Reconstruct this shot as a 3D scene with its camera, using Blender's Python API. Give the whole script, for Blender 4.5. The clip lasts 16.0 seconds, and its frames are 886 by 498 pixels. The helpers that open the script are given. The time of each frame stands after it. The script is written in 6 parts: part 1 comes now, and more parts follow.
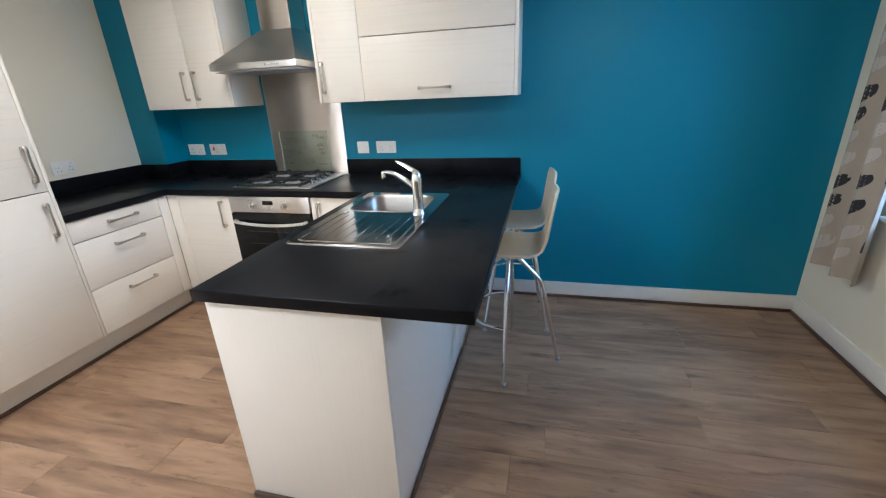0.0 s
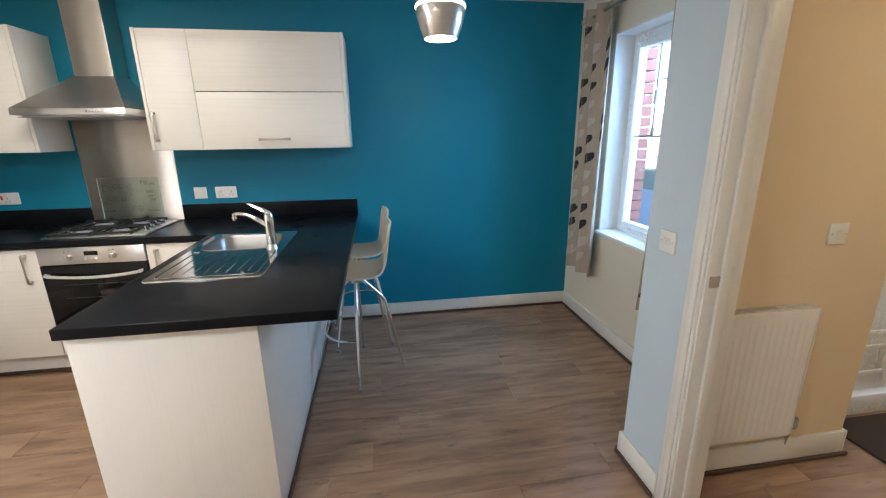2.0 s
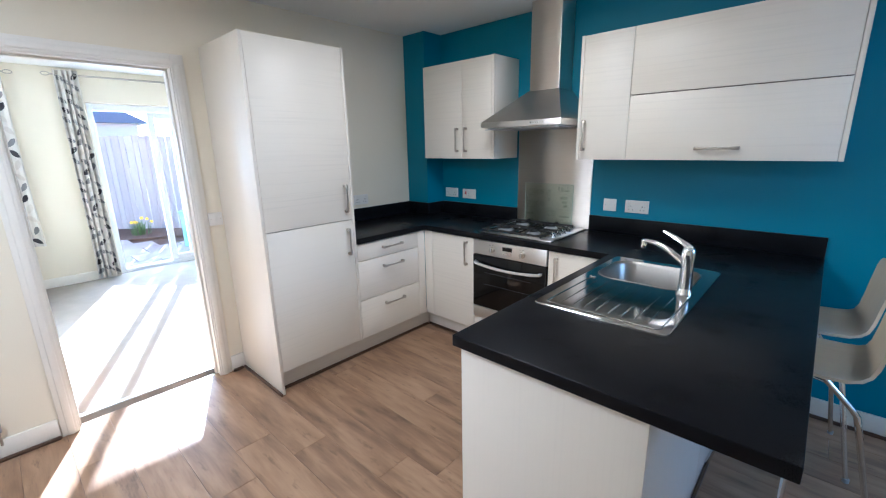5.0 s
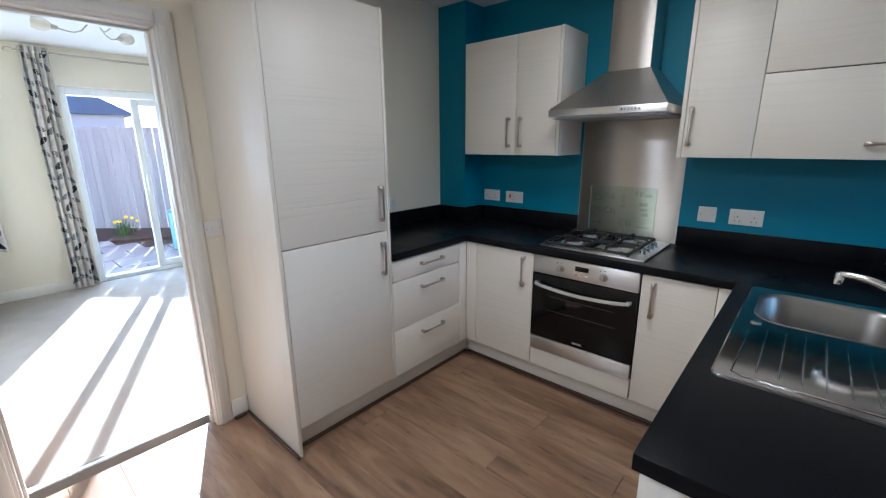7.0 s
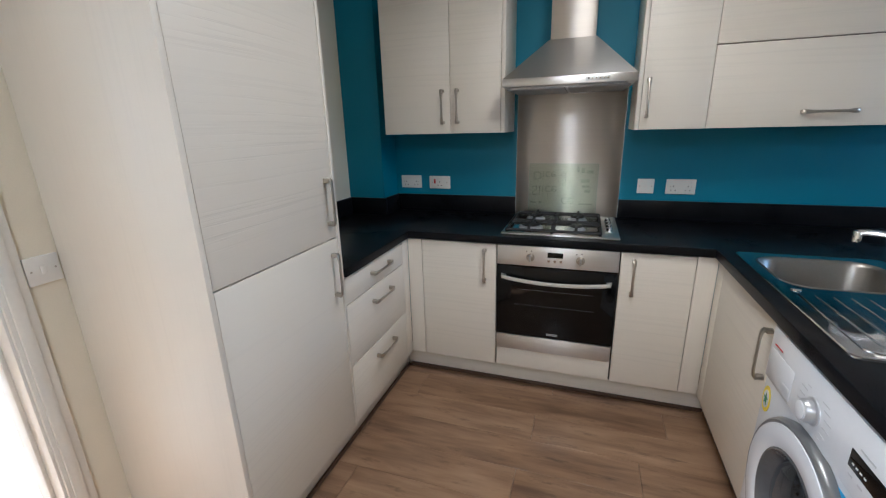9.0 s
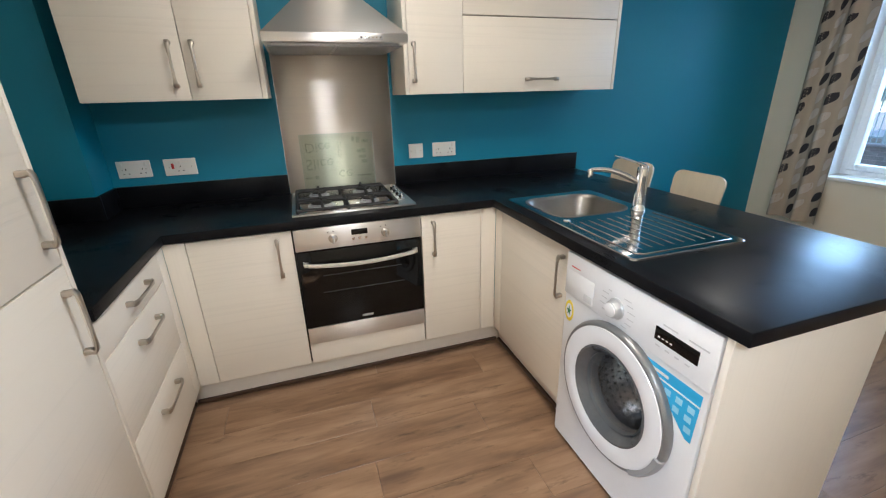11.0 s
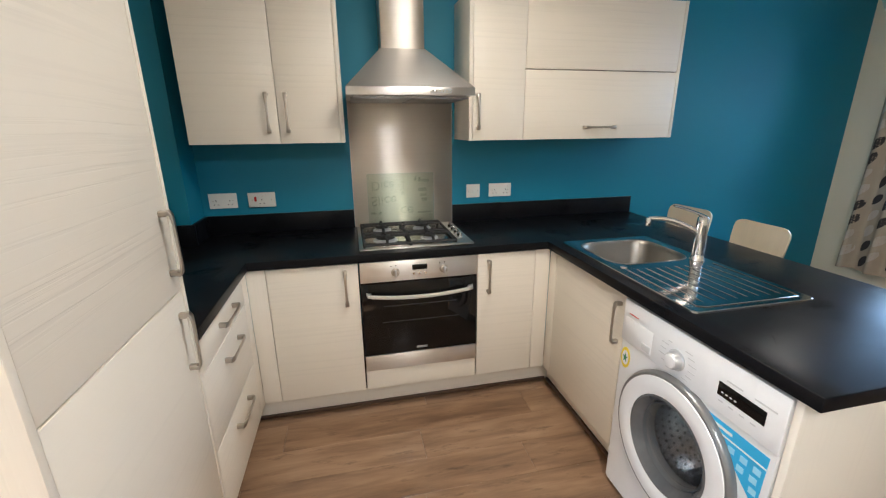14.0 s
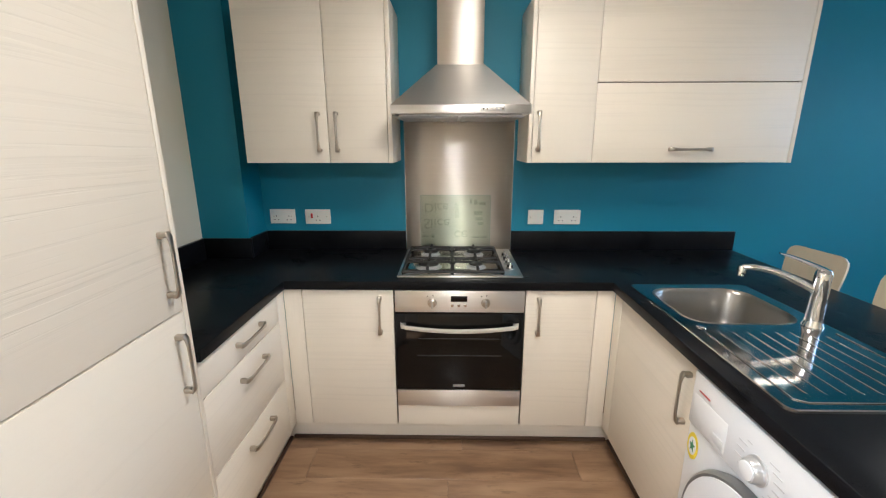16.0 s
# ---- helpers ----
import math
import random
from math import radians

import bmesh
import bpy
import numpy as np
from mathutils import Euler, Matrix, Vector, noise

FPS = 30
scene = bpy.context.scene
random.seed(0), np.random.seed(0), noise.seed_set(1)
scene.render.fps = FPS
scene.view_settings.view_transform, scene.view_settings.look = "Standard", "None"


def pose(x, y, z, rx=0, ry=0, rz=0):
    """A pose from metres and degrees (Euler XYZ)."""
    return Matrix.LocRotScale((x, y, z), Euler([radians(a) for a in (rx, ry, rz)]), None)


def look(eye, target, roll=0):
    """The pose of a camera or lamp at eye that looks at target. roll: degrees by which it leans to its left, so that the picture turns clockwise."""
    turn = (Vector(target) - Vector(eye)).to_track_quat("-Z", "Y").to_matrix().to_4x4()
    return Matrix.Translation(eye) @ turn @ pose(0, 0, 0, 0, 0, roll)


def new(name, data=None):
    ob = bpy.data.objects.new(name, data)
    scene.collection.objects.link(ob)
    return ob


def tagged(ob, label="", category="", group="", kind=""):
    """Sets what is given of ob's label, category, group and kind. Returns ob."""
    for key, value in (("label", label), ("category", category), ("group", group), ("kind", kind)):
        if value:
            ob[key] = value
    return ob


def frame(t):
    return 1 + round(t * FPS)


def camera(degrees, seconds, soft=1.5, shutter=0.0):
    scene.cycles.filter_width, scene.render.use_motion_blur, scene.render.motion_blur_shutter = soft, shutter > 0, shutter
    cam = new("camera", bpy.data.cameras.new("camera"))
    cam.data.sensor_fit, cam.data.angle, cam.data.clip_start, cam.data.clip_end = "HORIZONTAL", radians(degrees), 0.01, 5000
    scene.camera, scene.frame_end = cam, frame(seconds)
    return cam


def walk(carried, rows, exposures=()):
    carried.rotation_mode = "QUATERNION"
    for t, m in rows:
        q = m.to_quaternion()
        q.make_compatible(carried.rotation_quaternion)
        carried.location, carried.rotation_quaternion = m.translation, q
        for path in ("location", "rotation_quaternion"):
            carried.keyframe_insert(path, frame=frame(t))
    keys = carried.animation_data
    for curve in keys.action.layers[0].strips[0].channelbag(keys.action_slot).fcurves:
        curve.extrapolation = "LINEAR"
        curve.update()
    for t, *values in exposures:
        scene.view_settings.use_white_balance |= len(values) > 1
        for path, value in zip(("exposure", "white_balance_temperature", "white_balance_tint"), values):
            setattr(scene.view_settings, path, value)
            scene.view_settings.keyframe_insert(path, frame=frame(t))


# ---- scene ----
cam = camera(93.8, 16.0, 1.2)
PATH = [
    (0, (1.756, -2.895, 1.453), (1.292, -1.081, 0.749), -2.6),
    (0.5, (1.725, -3.059, 1.457), (1.705, -1.203, 0.713), -2.9),
    (1, (1.76, -3.208, 1.452), (2.001, -1.356, 0.735), -2.3),
    (1.5, (1.758, -3.312, 1.474), (2.12, -1.442, 0.864), -1.2),
    (2, (1.758, -3.346, 1.501), (2.052, -1.44, 0.97), -0.7),
    (2.5, (1.748, -3.339, 1.498), (1.797, -1.404, 0.996), -0.8),
    (3, (1.698, -3.299, 1.507), (1.419, -1.381, 1.013), -0.7),
    (3.5, (1.628, -3.206, 1.502), (1.036, -1.36, 1.011), -0.5),
    (4, (1.558, -3.099, 1.51), (0.685, -1.369, 1.018), -0.6),
    (4.5, (1.521, -3.021, 1.522), (0.425, -1.422, 1.03), -1.2),
    (5, (1.543, -2.908, 1.53), (0.224, -1.485, 1.045), -1.2),
    (7.5, (0.659, -2.686, 1.498), (-0.603, -1.218, 0.995), 0.2),
    (8, (0.468, -2.663, 1.493), (-0.642, -1.08, 0.98), -0.5),
    (8.5, (0.231, -2.703, 1.478), (-0.661, -0.991, 0.955), -0.7),
    (9, (0.114, -2.655, 1.467), (-0.513, -0.843, 0.898), -1.5),
    (9.5, (0.02, -2.529, 1.431), (-0.304, -0.646, 0.839), -2.0),
    (10, (-0.083, -2.462, 1.438), (-0.033, -0.569, 0.794), -2.1),
    (12.5, (-0.244, -2.555, 1.413), (0.577, -0.881, 0.688), -0.9),
    (13, (-0.247, -2.564, 1.419), (0.482, -0.826, 0.749), -0.9),
    (13.5, (-0.285, -2.556, 1.478), (0.299, -0.743, 0.87), -0.9),
    (14, (-0.31, -2.537, 1.501), (0.103, -0.664, 0.932), -0.5),
    (14.5, (-0.219, -2.464, 1.508), (0.021, -0.554, 0.966), -0.1),
    (15, (-0.117, -2.393, 1.511), (-0.003, -0.469, 0.977), 0.2),
    (15.5, (-0.055, -2.378, 1.522), (-0.031, -0.446, 1.004), 0.1),
    (16, (-0.04, -2.373, 1.518), (-0.078, -0.435, 1.022), -0.1),
]
EXPOSURES = [(0.0, 3.76, 5110, 10), (1.5, 3.7, 5370, 10), (3.0, 3.67, 5220, 10), (5.0, 3.43, 4790, 10), (7.5, 2.77, 4870, 10), (9.0, 2.97, 5080, 10), (10.0, 3.28, 5400, 10), (12.5, 3.58, 5520, 10), (14.0, 3.47, 5640, 10), (14.5, 3.53, 5550, 10), (16.0, 3.68, 5570, 10)]
walk(cam, [(t, look(eye, target, roll)) for t, eye, target, roll in PATH], EXPOSURES)
SKY, SUN = 0.075, 5.0
WINDOW_W, PATIO_W, PENDANT_W, KITCHEN_W, SOUTH_W, HALL_W, LIVWIN_W = 8.7, 5.5, 0.2, 1.8, 3.65, 0.45, 10.0

# ---- light ----
world = bpy.data.worlds.new("sky_world")
scene.world = world
world.use_nodes = True
SUN_EL, SUN_AZ = radians(22.4), math.atan2(-0.92, 0.39)
wn = world.node_tree.nodes
sky = wn.new("ShaderNodeTexSky")
sky.sky_type = 'NISHITA'
sky.sun_disc = False
sky.sun_elevation = SUN_EL
sky.sun_rotation = SUN_AZ % (2 * math.pi)
wn["Background"].inputs["Strength"].default_value = SKY
world.node_tree.links.new(sky.outputs[0], wn["Background"].inputs["Color"])

sun = new("sun", bpy.data.lights.new("sun", 'SUN'))
sun.data.energy, sun.data.angle, sun.data.color = SUN, radians(0.6), (1.0, 0.95, 0.88)
sun.matrix_world = look((-0.92 * 20, 0.39 * 20, 20 * 0.412), (0, 0, 0))


def area(name, eye, target, w, h, power, color):
    lamp = new(name, bpy.data.lights.new(name, 'AREA'))
    lamp.data.shape, lamp.data.size, lamp.data.size_y, lamp.data.energy, lamp.data.color = 'RECTANGLE', w, h, power, color
    lamp.matrix_world = look(eye, target)
    return lamp


def point(name, at, radius, power, color):
    lamp = new(name, bpy.data.lights.new(name, 'POINT'))
    lamp.data.shadow_soft_size, lamp.data.energy, lamp.data.color = radius, power, color
    lamp.location = at
    return lamp


# sky light standing in the openings
area("window_sky_light", (4.2, -1.04, 2.05), (2.0, -1.04, 0.75), 1.6, 1.3, WINDOW_W, (0.52, 0.74, 1.0))
area("front_door_sky_light", (4.58, -1.765, 1.42), (4.58, -3.2, 0.5), 0.8, 0.9, 0.7, (1.0, 0.92, 0.80))
area("patio_sky_light", (-5.18, -0.95, 1.1), (0, -1.2, 0.9), 1.9, 1.95, PATIO_W, (0.80, 0.90, 1.0))
area("living_window_sky_light", (-5.16, -3.42, 1.5), (0, -2.2, 1.0), 0.85, 1.2, LIVWIN_W, (0.78, 0.89, 1.0))
point("pendant_bulb_light", (2.12, -1.01, 1.90), 0.06, PENDANT_W, (1.0, 0.86, 0.66))
# unseen lamps added for light: two just under added domes, the hall's bare
area("kitchen_unseen_lamp", (0.25, -1.35, 2.385), (0.25, -1.349, 0), 0.42, 0.42, KITCHEN_W, (1.0, 0.84, 0.64))
area("dining_unseen_lamp", (-0.10, -3.5, 2.385), (-0.10, -3.499, 0), 0.42, 0.42, SOUTH_W, (1.0, 0.93, 0.83))
area("hall_unseen_lamp", (3.9, -2.75, 2.38), (3.9, -2.749, 0), 0.2, 0.2, HALL_W, (1.0, 0.66, 0.36))


# ---- materials ----
def mat(name, color, rough=0.5, metal=0.0, var=0.06, scale=3.0, fine=60.0, bump=0.0, stretch=(1, 1, 1), rand=0.0, coat=0.0, emit=0.0, island=False, aniso=0.0):
    """Principled material with two scales of variation in colour and gloss, and a fine bump."""
    m = bpy.data.materials.new(name)
    m.use_nodes = True
    nt = m.node_tree
    n, l = nt.nodes, nt.links
    p = n["Principled BSDF"]
    p.inputs["Roughness"].default_value = rough
    p.inputs["Metallic"].default_value = metal
    p.inputs["Coat Weight"].default_value = coat
    p.inputs["Coat Roughness"].default_value = 0.15
    if aniso:
        p.inputs["Anisotropic"].default_value = aniso
        tg = n.new("ShaderNodeCombineXYZ")
        tg.inputs["Z"].default_value = 1.0
        l.new(tg.outputs[0], p.inputs["Tangent"])
    tc, mp = n.new("ShaderNodeTexCoord"), n.new("ShaderNodeMapping")
    mp.inputs["Scale"].default_value = stretch
    l.new(tc.outputs["Object"], mp.inputs["Vector"])
    big, small = n.new("ShaderNodeTexNoise"), n.new("ShaderNodeTexNoise")
    big.inputs["Scale"].default_value, small.inputs["Scale"].default_value = scale, fine
    big.inputs["Detail"].default_value, small.inputs["Detail"].default_value = 4, 5
    l.new(mp.outputs[0], big.inputs["Vector"])
    l.new(mp.outputs[0], small.inputs["Vector"])
    add = n.new("ShaderNodeMath")
    add.operation = 'ADD'
    l.new(big.outputs["Fac"], add.inputs[0])
    l.new(small.outputs["Fac"], add.inputs[1])
    src = add.outputs[0]
    if rand:
        if island:
            ri = n.new("ShaderNodeNewGeometry").outputs["Random Per Island"]
        else:
            ri = n.new("ShaderNodeObjectInfo").outputs["Random"]
        ma = n.new("ShaderNodeMath")
        ma.operation = 'MULTIPLY_ADD'
        ma.inputs[1].default_value = rand
        l.new(ri, ma.inputs[0])
        l.new(src, ma.inputs[2])
        src = ma.outputs[0]
    ramp = n.new("ShaderNodeMapRange")
    ramp.inputs["From Min"].default_value, ramp.inputs["From Max"].default_value = 0.6, 1.4 + rand
    ramp.inputs["To Min"].default_value, ramp.inputs["To Max"].default_value = 1 - var, 1 + var
    l.new(src, ramp.inputs["Value"])
    mul = n.new("ShaderNodeVectorMath")
    mul.operation = 'SCALE'
    mul.inputs[0].default_value = color
    l.new(ramp.outputs[0], mul.inputs["Scale"])
    l.new(mul.outputs[0], p.inputs["Base Color"])
    rr = n.new("ShaderNodeMapRange")
    rr.inputs["From Min"].default_value, rr.inputs["From Max"].default_value = 0.6, 1.4
    rr.inputs["To Min"].default_value, rr.inputs["To Max"].default_value = max(0.0, rough * 0.88), min(1.0, rough * 1.12)
    l.new(add.outputs[0], rr.inputs["Value"])
    l.new(rr.outputs[0], p.inputs["Roughness"])
    if bump:
        b = n.new("ShaderNodeBump")
        b.inputs["Strength"].default_value, b.inputs["Distance"].default_value = min(1, bump), 0.002
        l.new(small.outputs["Fac"], b.inputs["Height"])
        l.new(b.outputs[0], p.inputs["Normal"])
    if emit:
        p.inputs["Emission Color"].default_value = (*color, 1)
        p.inputs["Emission Strength"].default_value = emit
    return m


def glass_mat(name, color=(1, 1, 1), rough=0.0, ior=1.45, thin=True):
    m = bpy.data.materials.new(name)
    m.use_nodes = True
    n, l = m.node_tree.nodes, m.node_tree.links
    n.remove(n["Principled BSDF"])
    out = n["Material Output"]
    tr, gl, mx, fr = n.new("ShaderNodeBsdfTransparent"), n.new("ShaderNodeBsdfGlossy"), n.new("ShaderNodeMixShader"), n.new("ShaderNodeLayerWeight")
    fr.inputs["Blend"].default_value = 0.5
    pw, sc = n.new("ShaderNodeMath"), n.new("ShaderNodeMath")
    pw.operation, sc.operation = 'POWER', 'MULTIPLY_ADD'
    f0 = ((ior - 1) / (ior + 1)) ** 2
    pw.inputs[1].default_value, sc.inputs[1].default_value, sc.inputs[2].default_value = 4.5, 0.9, f0
    tr.inputs["Color"].default_value = (*color, 1)
    gl.inputs["Roughness"].default_value = rough
    l.new(fr.outputs["Facing"], pw.inputs[0])
    l.new(pw.outputs[0], sc.inputs[0])
    l.new(sc.outputs[0], mx.inputs[0])
    l.new(tr.outputs[0], mx.inputs[1])
    l.new(gl.outputs[0], mx.inputs[2])
    l.new(mx.outputs[0], out.inputs["Surface"])
    return m


def wood_floor_mat(name):
    """Oak-look laminate: long grain along x, cathedral bands, knots, plank-to-plank change."""
    m = bpy.data.materials.new(name)
    m.use_nodes = True
    n, l = m.node_tree.nodes, m.node_tree.links
    p = n["Principled BSDF"]
    tc, oi = n.new("ShaderNodeTexCoord"), n.new("ShaderNodeObjectInfo")
    off = n.new("ShaderNodeVectorMath")
    off.operation = 'SCALE'
    off.inputs[0].default_value = (37.0, 91.0, 13.0)
    l.new(oi.outputs["Random"], off.inputs["Scale"])
    addv = n.new("ShaderNodeVectorMath")
    l.new(tc.outputs["Object"], addv.inputs[0])
    l.new(off.outputs[0], addv.inputs[1])
    mp = n.new("ShaderNodeMapping")
    mp.inputs["Scale"].default_value = (1.2, 7.0, 1.0)
    l.new(addv.outputs[0], mp.inputs["Vector"])
    broad = n.new("ShaderNodeTexNoise")
    broad.inputs["Scale"].default_value, broad.inputs["Detail"].default_value, broad.inputs["Distortion"].default_value = 2.2, 6, 0.3
    l.new(mp.outputs[0], broad.inputs["Vector"])
    mp2 = n.new("ShaderNodeMapping")
    mp2.inputs["Scale"].default_value = (1.0, 26.0, 1.0)
    l.new(addv.outputs[0], mp2.inputs["Vector"])
    fine = n.new("ShaderNodeTexNoise")
    fine.inputs["Scale"].default_value, fine.inputs["Detail"].default_value = 6.0, 8
    l.new(mp2.outputs[0], fine.inputs["Vector"])
    mp3 = n.new("ShaderNodeMapping")
    mp3.inputs["Scale"].default_value = (1.3, 4.5, 1.0)
    l.new(addv.outputs[0], mp3.inputs["Vector"])
    knot = n.new("ShaderNodeTexVoronoi")
    knot.inputs["Scale"].default_value = 1.3
    l.new(mp3.outputs[0], knot.inputs["Vector"])
    kr = n.new("ShaderNodeMapRange")
    kr.inputs["From Min"].default_value, kr.inputs["From Max"].default_value = 0.02, 0.16
    kr.inputs["To Min"].default_value, kr.inputs["To Max"].default_value = 0.55, 1.0
    l.new(knot.outputs["Distance"], kr.inputs["Value"])
    ramp = n.new("ShaderNodeValToRGB")
    e = ramp.color_ramp.elements
    e[0].position, e[0].color = 0.27, (0.152, 0.088, 0.053, 1)
    e[1].position, e[1].color = 0.75, (0.43, 0.282, 0.172, 1)
    mid = ramp.color_ramp.elements.new(0.5)
    mid.color = (0.296, 0.182, 0.105, 1)
    mixf = n.new("ShaderNodeMath")
    mixf.operation = 'MULTIPLY_ADD'
    mixf.inputs[1].default_value = 0.12
    l.new(fine.outputs["Fac"], mixf.inputs[0])
    sub = n.new("ShaderNodeMath")
    sub.operation = 'MULTIPLY_ADD'
    sub.inputs[1].default_value, sub.inputs[2].default_value = 0.88, -0.055
    l.new(broad.outputs["Fac"], sub.inputs[0])
    l.new(sub.outputs[0], mixf.inputs[2])
    rnd = n.new("ShaderNodeMath")
    rnd.operation = 'MULTIPLY_ADD'
    rnd.inputs[1].default_value = 0.10
    l.new(oi.outputs["Random"], rnd.inputs[0])
    l.new(mixf.outputs[0], rnd.inputs[2])
    l.new(rnd.outputs[0], ramp.inputs["Fac"])
    mul = n.new("ShaderNodeVectorMath")
    mul.operation = 'SCALE'
    l.new(ramp.outputs["Color"], mul.inputs[0])
    l.new(kr.outputs[0], mul.inputs["Scale"])
    mp4 = n.new("ShaderNodeMapping")
    mp4.inputs["Scale"].default_value = (1.5, 6.0, 1.0)
    l.new(addv.outputs[0], mp4.inputs["Vector"])
    smudge = n.new("ShaderNodeTexNoise")
    smudge.inputs["Scale"].default_value, smudge.inputs["Detail"].default_value, smudge.inputs["Roughness"].default_value = 3.6, 8, 0.70
    l.new(mp4.outputs[0], smudge.inputs["Vector"])
    sm = n.new("ShaderNodeMapRange")
    sm.inputs["From Min"].default_value, sm.inputs["From Max"].default_value = 0.57, 0.74
    sm.inputs["To Min"].default_value, sm.inputs["To Max"].default_value = 1.0, 0.40
    l.new(smudge.outputs["Fac"], sm.inputs["Value"])
    mul2 = n.new("ShaderNodeVectorMath")
    mul2.operation = 'SCALE'
    l.new(mul.outputs[0], mul2.inputs[0])
    l.new(sm.outputs[0], mul2.inputs["Scale"])
    l.new(mul2.outputs[0], p.inputs["Base Color"])
    p.inputs["Roughness"].default_value = 0.29
    b = n.new("ShaderNodeBump")
    b.inputs["Strength"].default_value, b.inputs["Distance"].default_value = 0.12, 0.001
    l.new(fine.outputs["Fac"], b.inputs["Height"])
    l.new(b.outputs[0], p.inputs["Normal"])
    return m


def cabinet_mat(name, axis):
    """Cream foil with embossed bands of wavy grain lines running along one axis."""
    m = bpy.data.materials.new(name)
    m.use_nodes = True
    n, l = m.node_tree.nodes, m.node_tree.links
    p = n["Principled BSDF"]
    tc, mp = n.new("ShaderNodeTexCoord"), n.new("ShaderNodeMapping")
    mp.inputs["Scale"].default_value = (1.6, 1.6, 95.0) if axis == 'h' else (95.0, 95.0, 1.6)
    l.new(tc.outputs["Object"], mp.inputs["Vector"])
    warp = n.new("ShaderNodeTexNoise")
    warp.inputs["Scale"].default_value, warp.inputs["Detail"].default_value = 1.3, 1
    l.new(tc.outputs["Object"], warp.inputs["Vector"])
    wav = n.new("ShaderNodeVectorMath")
    wav.operation = 'MULTIPLY_ADD'
    wav.inputs[1].default_value = (0.0, 0.0, 3.5) if axis == 'h' else (1.5, 1.5, 0.0)
    l.new(warp.outputs["Color"], wav.inputs[0])
    l.new(mp.outputs[0], wav.inputs[2])
    line = n.new("ShaderNodeTexNoise")
    line.inputs["Scale"].default_value, line.inputs["Detail"].default_value, line.inputs["Roughness"].default_value = 1.0, 3, 0.55
    l.new(wav.outputs[0], line.inputs["Vector"])
    wave = n.new("ShaderNodeMapRange")
    wave.interpolation_type = 'SMOOTHSTEP'
    wave.inputs["From Min"].default_value, wave.inputs["From Max"].default_value = 0.50, 0.64
    l.new(line.outputs["Fac"], wave.inputs["Value"])
    mp2 = n.new("ShaderNodeMapping")
    mp2.inputs["Scale"].default_value = (0.5, 0.5, 3.2) if axis == 'h' else (3.2, 3.2, 0.5)
    l.new(tc.outputs["Object"], mp2.inputs["Vector"])
    band = n.new("ShaderNodeTexNoise")
    band.inputs["Scale"].default_value, band.inputs["Detail"].default_value = 2.2, 2
    l.new(mp2.outputs[0], band.inputs["Vector"])
    mk = n.new("ShaderNodeMapRange")
    mk.inputs["From Min"].default_value, mk.inputs["From Max"].default_value = 0.42, 0.66
    mk.inputs["To Min"].default_value, mk.inputs["To Max"].default_value = 0.15, 1.0 if axis == 'h' else 0.4
    l.new(band.outputs["Fac"], mk.inputs["Value"])
    mx = n.new("ShaderNodeMath")
    mx.operation = 'MULTIPLY'
    l.new(wave.outputs[0], mx.inputs[0])
    l.new(mk.outputs[0], mx.inputs[1])
    r = n.new("ShaderNodeMapRange")
    r.inputs["To Min"].default_value, r.inputs["To Max"].default_value = 1.01, 0.955
    l.new(mx.outputs[0], r.inputs["Value"])
    s = n.new("ShaderNodeVectorMath")
    s.operation = 'SCALE'
    s.inputs[0].default_value = (0.805, 0.757, 0.668)
    l.new(r.outputs[0], s.inputs["Scale"])
    l.new(s.outputs[0], p.inputs["Base Color"])
    p.inputs["Roughness"].default_value = 0.40
    bp = n.new("ShaderNodeBump")
    bp.inputs["Strength"].default_value, bp.inputs["Distance"].default_value = 0.38, 0.0010
    bp.invert = True
    l.new(mx.outputs[0], bp.inputs["Height"])
    l.new(bp.outputs[0], p.inputs["Normal"])
    return m


TEAL = mat("teal_wall_paint", (0.009, 0.196, 0.308), 0.55, var=0.05, scale=1.2, fine=220, bump=0.12)
CREAM = mat("cream_wall_paint", (0.80, 0.74, 0.60), 0.7, var=0.03, scale=1.0, fine=200, bump=0.12)
HALLPAINT = mat("golden_cream_wall_paint", (0.76, 0.62, 0.40), 0.7, var=0.03, scale=1.0, fine=200, bump=0.12)
PALE = mat("pale_blue_wall_paint", (0.55, 0.63, 0.68), 0.65, var=0.03, scale=1.0, fine=200, bump=0.12)
WHITE = mat("white_ceiling_paint", (0.82, 0.81, 0.78), 0.8, var=0.02, scale=0.8, fine=150, bump=0.15)
GLOSS = mat("white_gloss_wood", (0.80, 0.77, 0.70), 0.32, var=0.03, scale=2, fine=90, bump=0.05)
FLOOR = wood_floor_mat("oak_laminate")
SUBFLOOR = mat("subfloor_grey", (0.06, 0.045, 0.035), 0.9)
BEAD = mat("dark_brown_beading", (0.085, 0.048, 0.03), 0.45, var=0.2, scale=4, fine=50, stretch=(1, 1, 6))
CAB = cabinet_mat("cream_woodgrain_foil", 'h')
CABV = cabinet_mat("cream_woodgrain_foil_upright", 'v')
# dark brown puts the shade of door gaps into the colour behind them
GAPSHADE = mat("gap_shade_brown", (0.075, 0.052, 0.036), 0.6, var=0.1)
CARCASS = mat("cream_carcass_board", (0.74, 0.69, 0.61), 0.5, var=0.03)
WORKTOP = mat("black_laminate_worktop", (0.007, 0.0075, 0.0092), 0.29, var=0.35, scale=6, fine=420, bump=0.05)
WORKTOP.node_tree.nodes["Principled BSDF"].inputs["Specular IOR Level"].default_value = 0.115
